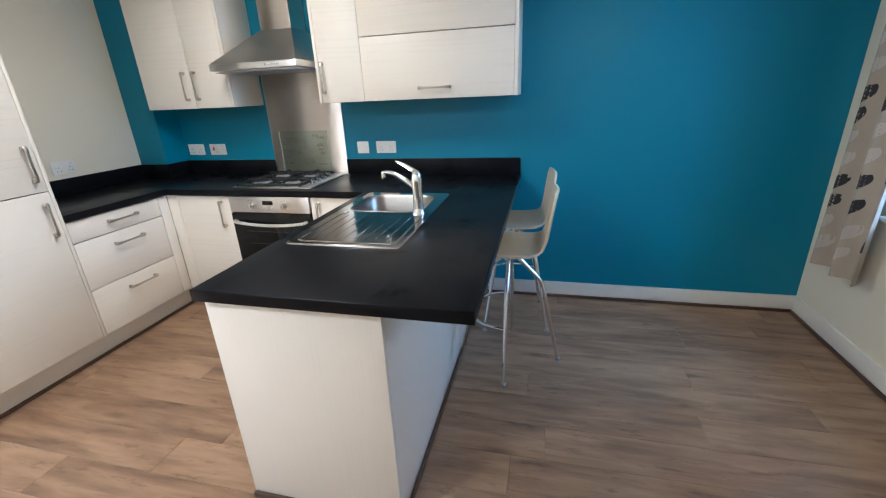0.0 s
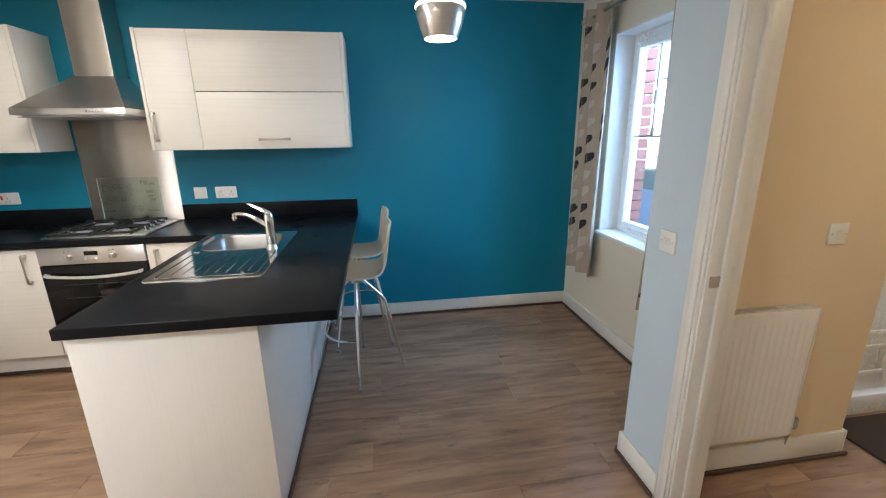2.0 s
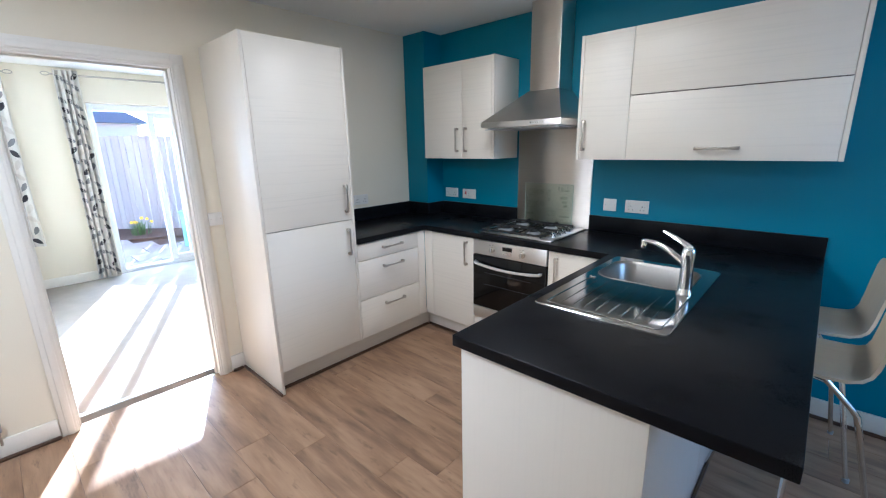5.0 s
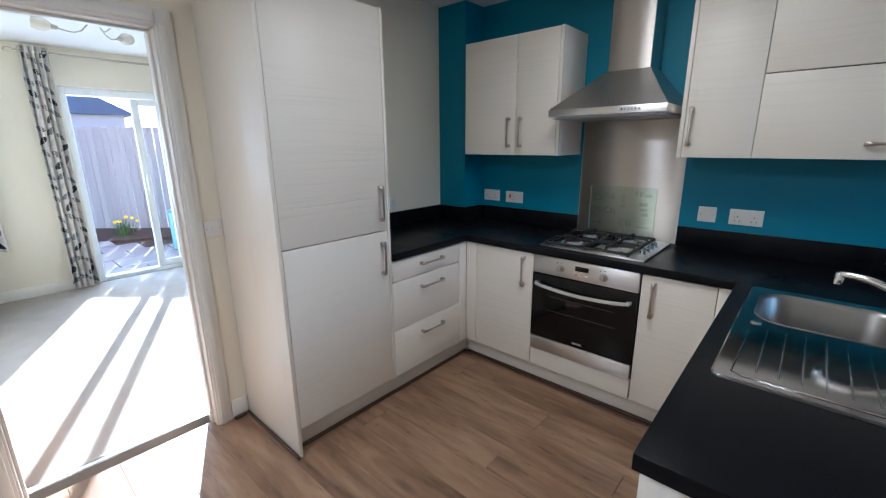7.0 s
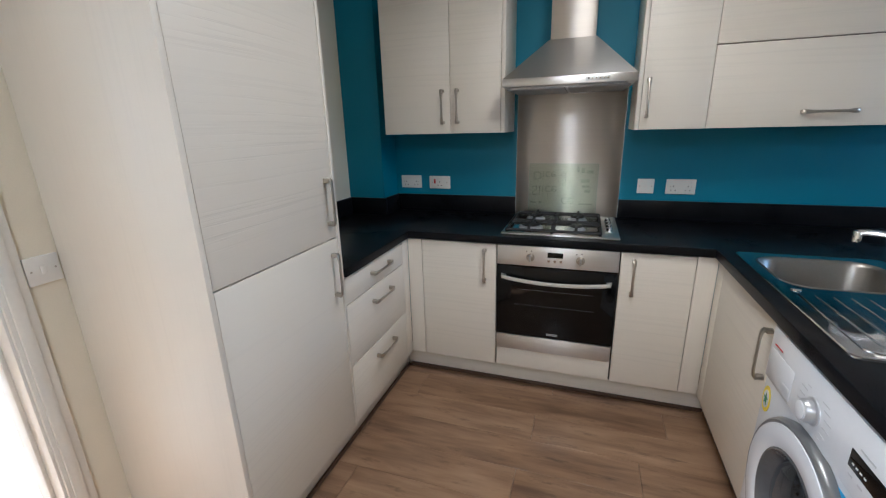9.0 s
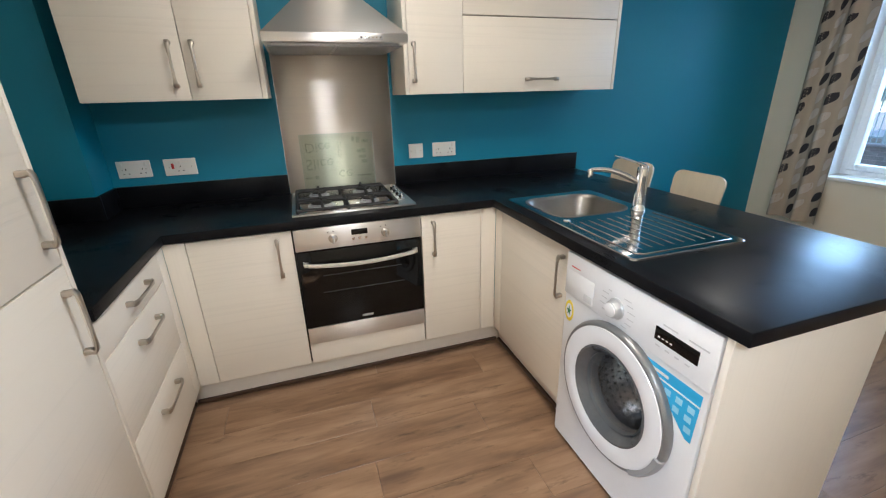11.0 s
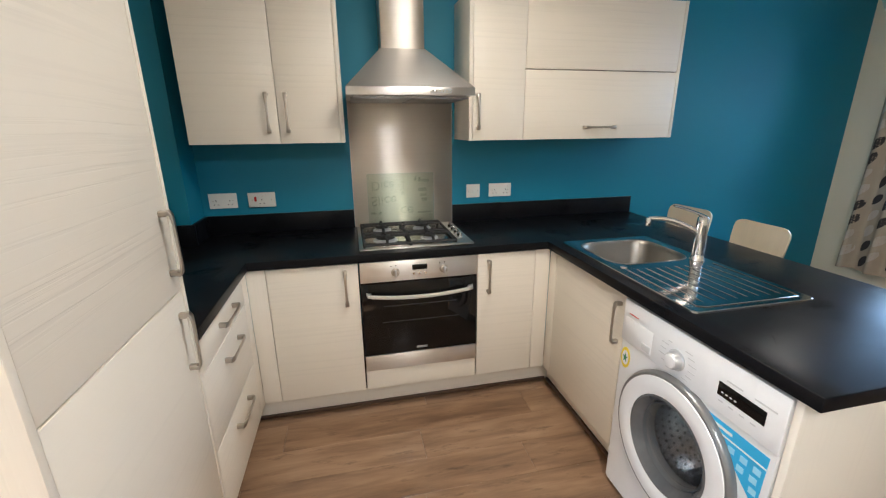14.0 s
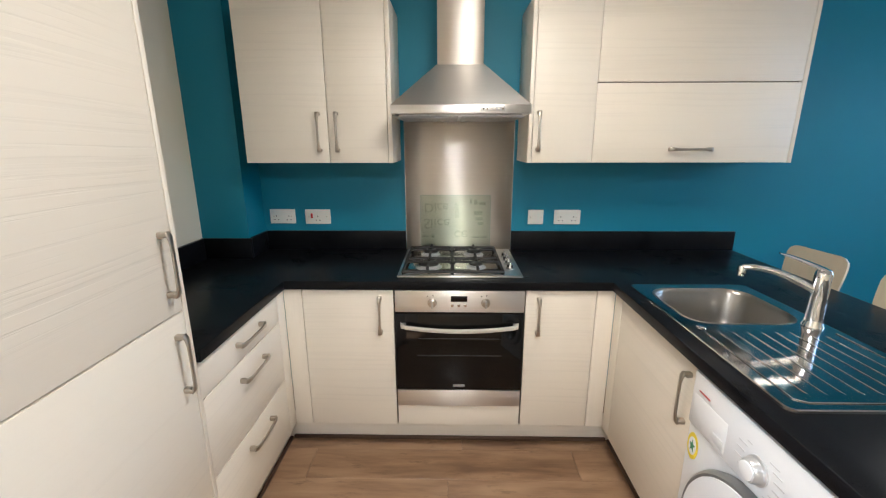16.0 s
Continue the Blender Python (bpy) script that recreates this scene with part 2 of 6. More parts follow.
STEEL = mat("brushed_stainless_steel", (0.70, 0.66, 0.61), 0.38, 1.0, var=0.04, scale=1.0, fine=10, bump=0.004, stretch=(0.5, 0.5, 60), aniso=0.97)
STEELH = mat("brushed_steel_trim", (0.74, 0.735, 0.72), 0.34, 1.0, var=0.04, scale=1.0, fine=10, bump=0.004, stretch=(0.6, 0.6, 60), aniso=0.85)
DRUM = mat("polished_drum_steel", (0.80, 0.84, 0.88), 0.22, 1.0, var=0.04, scale=4, fine=40, bump=0.01)
WELL = mat("dark_porthole_plastic", (0.10, 0.105, 0.112), 0.16, var=0.1, coat=0.4)
SINK = mat("polished_sink_steel", (0.46, 0.46, 0.455), 0.10, 1.0, var=0.04, scale=5, fine=90, bump=0.02)
HOBSTEEL = mat("polished_hob_steel", (0.66, 0.63, 0.57), 0.16, 1.0, var=0.04, scale=5, fine=90)
BARSTEEL = mat("pale_satin_bar", (0.74, 0.73, 0.71), 0.34, 0.5, var=0.03)
HOODSTEEL = mat("dull_hood_steel", (0.53, 0.52, 0.50), 0.36, 1.0, var=0.05, scale=1.0, fine=10, bump=0.004, stretch=(0.6, 0.6, 60), aniso=0.9)
NICKEL = mat("satin_nickel", (0.50, 0.46, 0.40), 0.3, 1.0, var=0.05, scale=20, fine=300)
CHROME = mat("polished_chrome", (0.86, 0.87, 0.88), 0.06, 1.0, var=0.02)
ALU = mat("satin_aluminium_shade", (0.66, 0.61, 0.55), 0.34, 1.0, var=0.06, scale=3, fine=20, stretch=(1, 1, 40))
BLACKGLASS = mat("black_oven_glass", (0.006, 0.006, 0.006), 0.06, var=0.1)
BLACKGLASS.node_tree.nodes["Principled BSDF"].inputs["Specular IOR Level"].default_value = 0.28
IRON = mat("black_cast_iron", (0.012, 0.012, 0.012), 0.55, var=0.2, fine=200, bump=0.3)
DARK = mat("dark_plastic", (0.012, 0.012, 0.013), 0.4, var=0.1)
ENAMEL = mat("white_enamel", (0.84, 0.85, 0.86), 0.22, var=0.015, coat=0.3)
RADPAINT = mat("cream_radiator_enamel", (0.80, 0.77, 0.71), 0.4, var=0.02)
PLASTIC = mat("white_socket_plastic", (0.80, 0.78, 0.73), 0.35, var=0.02)
STONE = mat("grey_stone", (0.26, 0.24, 0.21), 0.9, var=0.25, scale=3, fine=50, bump=0.5, rand=0.5)
RIMGREY = mat("satin_grey_ring", (0.24, 0.245, 0.25), 0.3, 0.5, var=0.04)
GREYPL = mat("grey_plastic", (0.33, 0.34, 0.35), 0.32, var=0.04)
SILVERPL = mat("silver_plastic", (0.55, 0.56, 0.57), 0.3, 0.6, var=0.04)
SHADEPL = mat("recess_shade_grey", (0.62, 0.63, 0.64), 0.35, var=0.03)
RUBBER = mat("grey_rubber_gasket", (0.10, 0.105, 0.11), 0.6, var=0.1)
RED = mat("red_plastic", (0.55, 0.02, 0.02), 0.4)
BLUE = mat("blue_sticker", (0.05, 0.42, 0.75), 0.4, var=0.03)
PALEBLUE = mat("pale_blue_print", (0.35, 0.68, 0.88), 0.4)
YELLOW = mat("yellow_sticker", (0.85, 0.66, 0.03), 0.45)
GREEN = mat("green_print", (0.05, 0.22, 0.10), 0.5)
INK = mat("grey_ink", (0.56, 0.56, 0.57), 0.6)
UPVC = mat("white_upvc", (0.84, 0.86, 0.87), 0.28, var=0.015)
DOORGLASS = glass_mat("porthole_glass", (0.93, 0.95, 0.95), 0.0, 1.25)
PANE = glass_mat("window_glass", (0.95, 0.975, 0.99))
SAVER = glass_mat("green_tinted_glass", (0.915, 0.955, 0.93), 0.02)
GLASSEDGE = mat("polished_glass_edge", (0.50, 0.60, 0.55), 0.12, var=0.05, coat=0.5)
FROST = glass_mat("frosted_lettering", (0.93, 0.95, 0.93), 0.5, ior=1.5)
BOWL = mat("satin_bowl_steel", (0.34, 0.325, 0.30), 0.36, 1.0, var=0.05, scale=5, fine=120, bump=0.02)
PLY = mat("cream_moulded_ply", (0.66, 0.57, 0.42), 0.36, var=0.06, scale=3, fine=40, stretch=(1, 12, 1), coat=0.3)
FABRIC = mat("taupe_curtain_fabric", (0.43, 0.365, 0.285), 0.9, var=0.08, scale=10, fine=400, bump=0.4)
FABRIC2 = mat("pale_curtain_fabric", (0.62, 0.59, 0.54), 0.9, var=0.08, scale=10, fine=400, bump=0.4)
LEAFDARK = mat("charcoal_leaf_print", (0.028, 0.026, 0.03), 0.85, var=0.2, fine=200)
LEAFGREY = mat("grey_leaf_print", (0.17, 0.17, 0.175), 0.85, var=0.2, fine=200)
LEAFPALE = mat("silver_leaf_print", (0.52, 0.48, 0.43), 0.7, var=0.1, fine=200)
CARPET = mat("beige_carpet", (0.45, 0.40, 0.335), 0.95, var=0.12, scale=6, fine=500, bump=0.8)
DOORMAT = mat("brown_coir_mat", (0.045, 0.03, 0.02), 0.95, var=0.3, scale=8, fine=300, bump=1.0)
OAK = mat("oak_door_veneer", (0.40, 0.23, 0.10), 0.4, var=0.15, scale=3, fine=30, stretch=(12, 12, 0.7))
SOFA = mat("cream_leather", (0.66, 0.57, 0.43), 0.45, var=0.05, scale=5, fine=90, bump=0.2)
BULB = mat("warm_lamp_glow", (1.0, 0.90, 0.74), 0.4, emit=3.0)
SLIT = mat("warm_slit_glow", (1.0, 0.85, 0.62), 0.4, emit=0.6)
TULIP = mat("ivory_tulip_glass", (0.74, 0.70, 0.60), 0.2, var=0.04, coat=0.4)
# faint glow for the added, unseen ceiling domes
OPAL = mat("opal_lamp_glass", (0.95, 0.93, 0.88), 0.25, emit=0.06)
FENCE = mat("weathered_fence_boards", (0.33, 0.335, 0.36), 0.85, var=0.22, scale=2, fine=30, stretch=(8, 8, 0.6), rand=0.5)
SLAB = mat("stone_paving", (0.26, 0.26, 0.265), 0.8, var=0.12, scale=3, fine=60, bump=0.4, rand=0.4)
SOIL = mat("bark_soil", (0.06, 0.04, 0.028), 0.95, var=0.4, scale=5, fine=60, bump=1.0)
GRASS = mat("lawn_grass", (0.105, 0.11, 0.062), 0.9, var=0.3, scale=1.0, fine=60, bump=0.6)
STEM = mat("daffodil_leaf", (0.07, 0.14, 0.04), 0.6, var=0.2)
PETAL = mat("daffodil_petal", (0.85, 0.62, 0.05), 0.6)
BRICK = mat("red_brick", (0.30, 0.105, 0.07), 0.85, var=0.2, scale=2, fine=40, bump=0.4, rand=0.5)
MORTAR = mat("mortar", (0.42, 0.38, 0.33), 0.9)
ROOF = mat("slate_roof", (0.13, 0.17, 0.25), 0.7, var=0.2, scale=2, fine=20, rand=0.3)
RENDERW = mat("pale_plaster", (0.56, 0.58, 0.61), 0.85, var=0.05)
ASPHALT = mat("asphalt", (0.05, 0.054, 0.062), 0.85, var=0.2, scale=1, fine=120, bump=0.4)
PAVING = mat("pavement_concrete", (0.28, 0.275, 0.26), 0.85, var=0.1, scale=1, fine=60)
RAIL = mat("grey_railing_paint", (0.28, 0.36, 0.38), 0.4)
BARK = mat("tree_bark", (0.16, 0.13, 0.10), 0.9, var=0.3, scale=5, fine=40, bump=0.6)
TWIG = mat("bare_twigs", (0.17, 0.13, 0.10), 0.9, var=0.2)
HEDGE = mat("hedge_leaves", (0.085, 0.08, 0.075), 0.8, var=0.3, rand=0.6, island=True)
GARDENBLUE = mat("pale_blue_garden_paint", (0.22, 0.42, 0.52), 0.5, var=0.1)
TERRACOTTA = mat("terracotta", (0.45, 0.17, 0.08), 0.8, var=0.15)
POSTTEAL = mat("teal_post_plastic", (0.04, 0.30, 0.30), 0.5)


# ---- builders ----
BASE = {}


def thing(name, at, label, category, group="", m=None):
    ob = new(name)
    ob.empty_display_size = 0.1
    ob.matrix_world = m if m is not None else Matrix.Translation(at)
    BASE[ob.name] = Vector(at) if m is None else Vector((0, 0, 0))
    return tagged(ob, label, category, group)


def mesh_of(name, bm, material, smooth=35):
    me = bpy.data.meshes.new(name)
    bmesh.ops.recalc_face_normals(bm, faces=bm.faces)
    bm.to_mesh(me)
    bm.free()
    me.materials.append(material)
    if smooth:
        me.polygons.foreach_set("use_smooth", [True] * len(me.polygons))
        me.set_sharp_from_angle(angle=radians(smooth))
    return me


def part(name, bm, material, parent, label="", smooth=35):
    """One mesh under a thing or under a part; the mesh is given in the thing's own building coordinates."""
    base = BASE[parent.name]
    bmesh.ops.translate(bm, verts=bm.verts, vec=-base)
    ob = new(name, mesh_of(name, bm, material, smooth))
    ob.parent = parent
    BASE[ob.name] = base
    if label:
        ob["label"] = label
    return ob


def solid(name, bm, material, label, category="", kind="", group="", smooth=35):
    """One plain mesh as a thing or a piece of the setting, in world coordinates."""
    ob = new(name, mesh_of(name, bm, material, smooth))
    BASE[ob.name] = Vector((0, 0, 0))
    return tagged(ob, label, category, group, kind)


def box(bm, x0, x1, y0, y1, z0, z1, bev=0.0, seg=2):
    x0, x1, y0, y1, z0, z1 = min(x0, x1), max(x0, x1), min(y0, y1), max(y0, y1), min(z0, z1), max(z0, z1)
    v = [bm.verts.new(c) for c in ((x0, y0, z0), (x1, y0, z0), (x1, y1, z0), (x0, y1, z0), (x0, y0, z1), (x1, y0, z1), (x1, y1, z1), (x0, y1, z1))]
    f = [bm.faces.new([v[i] for i in q]) for q in ((0, 3, 2, 1), (4, 5, 6, 7), (0, 1, 5, 4), (1, 2, 6, 5), (2, 3, 7, 6), (3, 0, 4, 7))]
    if bev:
        edges = list({e for q in f for e in q.edges})
        bmesh.ops.bevel(bm, geom=edges, offset=min(bev, 0.45 * min(x1 - x0, y1 - y0, z1 - z0)), segments=seg, profile=0.5, affect='EDGES')
    return bm


def bx(*a, **k):
    return box(bmesh.new(), *a, **k)


def loft(bm, rings, closed=True, caps=True):
    vs = [[bm.verts.new(c) for c in r] for r in rings]
    n = len(vs[0])
    for a, b in zip(vs, vs[1:]):
        for i in range(n if closed else n - 1):
            bm.faces.new((a[i], a[(i + 1) % n], b[(i + 1) % n], b[i]))
    if caps and closed:
        bm.faces.new(vs[0][::-1])
        bm.faces.new(vs[-1])
    return bm


def tube(bm, pts, r, n=10, caps=True):
    pts = [Vector(p) for p in pts]
    rs = r if isinstance(r, (list, tuple)) else [r] * len(pts)
    rings, up = [], None
    for i, p in enumerate(pts):
        d = (pts[min(i + 1, len(pts) - 1)] - pts[max(i - 1, 0)]).normalized()
        if up is None:
            up = Vector((0, 0, 1)) if abs(d.z) < 0.9 else Vector((1, 0, 0))
        s = d.cross(up).normalized()
        up = s.cross(d).normalized()
        rings.append([p + rs[i] * (math.cos(k * math.tau / n) * s + math.sin(k * math.tau / n) * up) for k in range(n)])
    return loft(bm, rings, True, caps)


def lathe(bm, prof, n=32, m=Matrix(), caps=True):
    rings = [[m @ Vector((r * math.cos(k * math.tau / n), r * math.sin(k * math.tau / n), z)) for k in range(n)] for r, z in prof]
    return loft(bm, rings, True, caps)


def prism(bm, pts, axis, a, b):
    """A polygon given in the two other axes, pushed along one axis from a to b."""
    def put(p, q):
        return {'x': (q, p[0], p[1]), 'y': (p[0], q, p[1]), 'z': (p[0], p[1], q)}[axis]
    return loft(bm, [[Vector(put(p, a)) for p in pts], [Vector(put(p, b)) for p in pts]])


def cells(bm, xs, ys, keep, z0, z1, bev=0.0):
    """A slab of grid cells, those that keep() wants, as one closed body with softened edges."""
    vt, vb = {}, {}

    def v(d, i, j, z):
        if (i, j) not in d:
            d[i, j] = bm.verts.new((xs[i], ys[j], z))
        return d[i, j]
    on = {(i, j) for i in range(len(xs) - 1) for j in range(len(ys) - 1) if keep((xs[i] + xs[i + 1]) / 2, (ys[j] + ys[j + 1]) / 2)}
    for i, j in on:
        q = ((i, j), (i + 1, j), (i + 1, j + 1), (i, j + 1))
        bm.faces.new([v(vt, *c, z1) for c in q])
        bm.faces.new([v(vb, *c, z0) for c in q][::-1])
        for (a, b), nb in (((0, 1), (i, j - 1)), ((1, 2), (i + 1, j)), ((2, 3), (i, j + 1)), ((3, 0), (i - 1, j))):
            if nb not in on:
                bm.faces.new((v(vb, *q[a], z0), v(vb, *q[b], z0), v(vt, *q[b], z1), v(vt, *q[a], z1)))
    bmesh.ops.recalc_face_normals(bm, faces=bm.faces)
    if bev:
        edges = [e for e in bm.edges if len(e.link_faces) == 2 and e.calc_face_angle() > 1.2]
        bmesh.ops.bevel(bm, geom=edges, offset=bev, segments=3, profile=0.5, affect='EDGES')
    return bm


def facing(axis, sign, at):
    """A frame whose z comes out of a wall: local x to the right along the wall, local y up."""
    out = Vector((sign, 0, 0)) if axis == 'x' else Vector((0, sign, 0))
    up = Vector((0, 0, 1))
    right = up.cross(out)
    m = Matrix((right, up, out)).transposed().to_4x4()
    m.translation = Vector(at)
    return m


def placed(bm, m):
    bmesh.ops.transform(bm, matrix=m, verts=bm.verts)
    return bm


def handle_mesh(length):
    """A bow handle along local y, feet on local z = 0."""
    h = length / 2
    steps = [(-h + 0.009, 0.0, 0.019, 0.016), (-h + 0.009, 0.016, 0.019, 0.016), (-h + 0.006, 0.023, 0.019, 0.014), (-h + 0.012, 0.028, 0.018, 0.009), (-h + 0.024, 0.030, 0.016, 0.007)]
    path = steps + [(h * k, 0.030 + 0.001 * (1 - k * k), 0.0105 + 0.005 * k * k, 0.007) for k in (-0.6, -0.3, 0.0, 0.3, 0.6)] + [(-a, b, c, d) for a, b, c, d in steps[::-1]]
    rings = []
    for i, (s, o, w, t) in enumerate(path):
        a, b = path[max(i - 1, 0)], path[min(i + 1, len(path) - 1)]
        d = Vector((0, b[0] - a[0], b[1] - a[1])).normalized()
        nrm = Vector((0, -d.z, d.y))
        c = Vector((0, s, o))
        rings.append([c + Vector((sx * w / 2, 0, 0)) + nrm * (sn * t / 2) for sx, sn in ((-1, -0.6), (-0.7, -1), (0.7, -1), (1, -0.6), (1, 0.6), (0.7, 1), (-0.7, 1), (-1, 0.6))])
    return loft(bmesh.new(), rings)


def add_handle(parent, axis, sign, at, length, upright):
    m = facing(axis, sign, at)
    if not upright:
        m = m @ Matrix.Rotation(math.pi / 2, 4, 'Z')
    return part("handle", placed(handle_mesh(length), m), NICKEL, parent, "satin nickel bow handle")


# ---- the setting ----
H = 2.46


def wall(name, material, label, *boxes):
    bm = bmesh.new()
    for b in boxes:
        box(bm, *b)
    return solid(name, bm, material, label, "wall", "structure", smooth=0)


wall("wall_north", TEAL, "teal painted kitchen wall behind the units", (-1.385, 3.39, 0.0, 0.15, 0, H))
wall("pipe_boxing", TEAL, "teal painted pipe boxing in the kitchen corner", (-1.385, -1.13, -0.21, 0.0, 0, H))
wall("wall_west", CREAM, "cream painted wall with a doorway to the living room",
     (-1.515, -1.385, -2.035, 0.15, 0, H), (-1.515, -1.385, -4.3, -2.85, 0, H), (-1.515, -1.385, -2.85, -2.035, 2.03, H))
wall("wall_east", CREAM, "cream painted wall with the kitchen window",
     (3.39, 3.60, -0.50, 0.15, 0, H), (3.39, 3.60, -1.89, -1.58, 0, H), (3.39, 3.68, -1.58, -0.50, 0, 0.775), (3.39, 3.68, -1.58, -0.50, 2.145, H))
wall("wall_stub", PALE, "pale blue painted wall beside the hall doorway",
     (2.86, 3.39, -1.89, -1.815, 0, H), (2.86, 2.925, -2.127, -1.89, 0, H), (2.86, 2.925, -4.3, -2.94, 0, H), (2.86, 2.925, -2.94, -2.127, 2.03, H))
wall("wall_hall", HALLPAINT, "golden cream painted hall walls",
     (2.925, 3.878, -1.985, -1.89, 0, H), (2.925, 2.99, -2.127, -1.985, 0, H), (2.925, 2.99, -3.5, -2.94, 0, H), (2.925, 2.99, -2.94, -2.127, 2.03, H),
     (2.99, 5.20, -3.6, -3.5, 0, H), (3.60, 3.75, -1.89, -1.69, 0, H), (3.75, 3.878, -1.89, -1.645, 0, H), (3.878, 5.098, -1.745, -1.645, 2.10, H), (5.098, 5.20, -3.5, -1.645, 0, H))
wall("wall_south", CREAM, "cream painted wall closing the kitchen", (-1.515, 2.99, -4.42, -4.3, 0, H))
solid("ceiling", bx(-1.515, 3.60, -4.42, 0.15, H, H + 0.12), WHITE, "white painted kitchen ceiling", "ceiling", "structure", smooth=0)
solid("ceiling_hall", bx(3.60, 5.20, -3.6, -1.645, H, H + 0.12), WHITE, "white painted hall ceiling", "ceiling", "structure", smooth=0)

bm = bmesh.new()
box(bm, -1.45, 3.60, -4.35, 0.05, -0.12, -0.012)
box(bm, 3.60, 5.15, -3.55, -1.66, -0.12, -0.012)
floor = solid("floor", bm, SUBFLOOR, "grey-brown oak laminate floor in long planks", "floor", "structure", smooth=0)


def skirting(name, x0, x1, y0, y1, h=0.115):
    """A board with a rounded top edge and a brown bead at its foot."""
    bm = bmesh.new()
    box(bm, x0, x1, y0, y1, 0.0, h, 0.005)
    return solid(name, bm, GLOSS, "white gloss skirting board", "skirting", "structure")


def bead(x0, x1, y0, y1):
    return solid("floor_bead", bx(x0, x1, y0, y1, 0.0, 0.021, 0.007), BEAD, "dark brown floor beading", "trim", "structure")


skirting("baseboard_north", 1.305, 3.39, -0.016, 0.0)
bead(1.32, 3.374, -0.032, -0.016)
skirting("baseboard_east", 3.374, 3.39, -1.799, -0.016)
bead(3.358, 3.374, -1.783, -0.032)
skirting("baseboard_stub_side", 2.844, 3.374, -1.815, -1.799)
skirting("baseboard_stub", 2.844, 2.86, -2.078, -1.815)
bead(2.828, 2.844, -2.08, -1.799)
bead(2.844, 3.36, -1.799, -1.783)
skirting("baseboard_west", -1.385, -1.369, -1.985, -1.896)
bead(-1.369, -1.353, -1.985, -1.913)
skirting("baseboard_west_far", -1.385, -1.369, -4.3, -2.90)
bead(-1.369, -1.353, -4.3, -2.90)
skirting("baseboard_hall", 3.01, 3.878, -2.001, -1.985, 0.13)
skirting("baseboard_hall_return", 3.878, 3.894, -2.001, -1.748, 0.13)
bead(3.01, 3.91, -2.017, -2.001)


def doorway(name, axis_x0, axis_x1, y0, y1, head, label, wide=0.068):
    """Lining and moulded architraves round an opening in a wall that runs along y."""
    d = thing(name, ((axis_x0 + axis_x1) / 2, (y0 + y1) / 2, 0), label, "door frame")
    d["kind"] = "structure"
    bm = bmesh.new()
    for ya, yb in ((y0, y0 + 0.03), (y1 - 0.03, y1)):
        box(bm, axis_x0 - 0.004, axis_x1 + 0.004, ya, yb, 0, head, 0.002)
    box(bm, axis_x0 - 0.004, axis_x1 + 0.004, y0 + 0.03, y1 - 0.03, head - 0.03, head, 0.002)
    part("door_lining", bm, GLOSS, d)
    bm = bmesh.new()
    mid = (axis_x0 + axis_x1) / 2
    for ya, yb in ((y0 + 0.03, y0 + 0.042), (y1 - 0.042, y1 - 0.03)):
        box(bm, mid - 0.02, mid + 0.02, ya, yb, 0, head - 0.03, 0.002)
    box(bm, mid - 0.02, mid + 0.02, y0 + 0.042, y1 - 0.042, head - 0.042, head - 0.03, 0.002)
    part("door_stop", bm, GLOSS, d)
    for xs, sg in ((axis_x0, -1), (axis_x1, 1)):
        for ya, yb in ((y0 + 0.022 - wide, y0 + 0.022), (y1 - 0.022, y1 - 0.022 + wide)):
            bm = bmesh.new()
            box(bm, xs, xs + sg * 0.012, ya, yb, 0, head - 0.022 + wide, 0.003)
            inner = (yb - 0.045, yb - 0.012) if ya < y0 else (ya + 0.012, ya + 0.045)
            box(bm, xs + sg * 0.010, xs + sg * 0.019, inner[0], inner[1], 0, head - 0.01, 0.004)
            part("architrave", bm, GLOSS, d)
        bm = bmesh.new()
        box(bm, xs, xs + sg * 0.012, y0 + 0.022, y1 - 0.022, head - 0.022, head - 0.022 + wide, 0.003)
        box(bm, xs + sg * 0.010, xs + sg * 0.019, y0 + 0.022, y1 - 0.022, head - 0.01, head + 0.023, 0.004)
        part("architrave", bm, GLOSS, d)
    return d


doorway("door_1", -1.515, -1.385, -2.85, -2.035, 2.03, "white gloss door frame to the living room")
door_hall = doorway("door_2", 2.86, 2.99, -2.94, -2.127, 2.03, "white gloss door frame to the hall")
part("strike_plate", bx(2.915, 2.94, -2.160, -2.156, 0.96, 1.04, 0.001), NICKEL, door_hall, "satin metal strike plate")
part("strike_lip", bx(2.868, 2.905, -2.163, -2.155, 0.98, 1.02, 0.002), NICKEL, door_hall, "satin metal strike plate")
solid("threshold_strip", bx(2.855, 2.895, -2.905, -2.160, 0.0, 0.006, 0.002), STEELH, "metal threshold strip in the hall doorway", "threshold", "structure")
solid("threshold_strip_living", bx(-1.56, -1.515, -2.815, -2.067, 0.0, 0.010, 0.003), STEELH, "metal threshold strip at the carpet's edge", "threshold", "structure")

# living room door, standing open against the frame
leaf = thing("oak_door", (-1.52, -2.83, 0), "oak veneered door standing open into the living room", "door")
part("door_leaf", bx(-2.27, -1.525, -2.885, -2.845, 0.012, 2.0, 0.003), OAK, leaf)
for zc in (0.25, 1.75):
    part("hinge", bx(-1.535, -1.517, -2.846, -2.838, zc - 0.05, zc + 0.05, 0.001), NICKEL, leaf, "satin metal hinge")
hm = bmesh.new()
tube(hm, [(-2.20, -2.845, 1.0), (-2.20, -2.80, 1.0), (-2.19, -2.795, 1.0), (-2.09, -2.795, 1.0)], 0.009)
part("door_handle", hm, NICKEL, leaf, "satin metal lever handle")

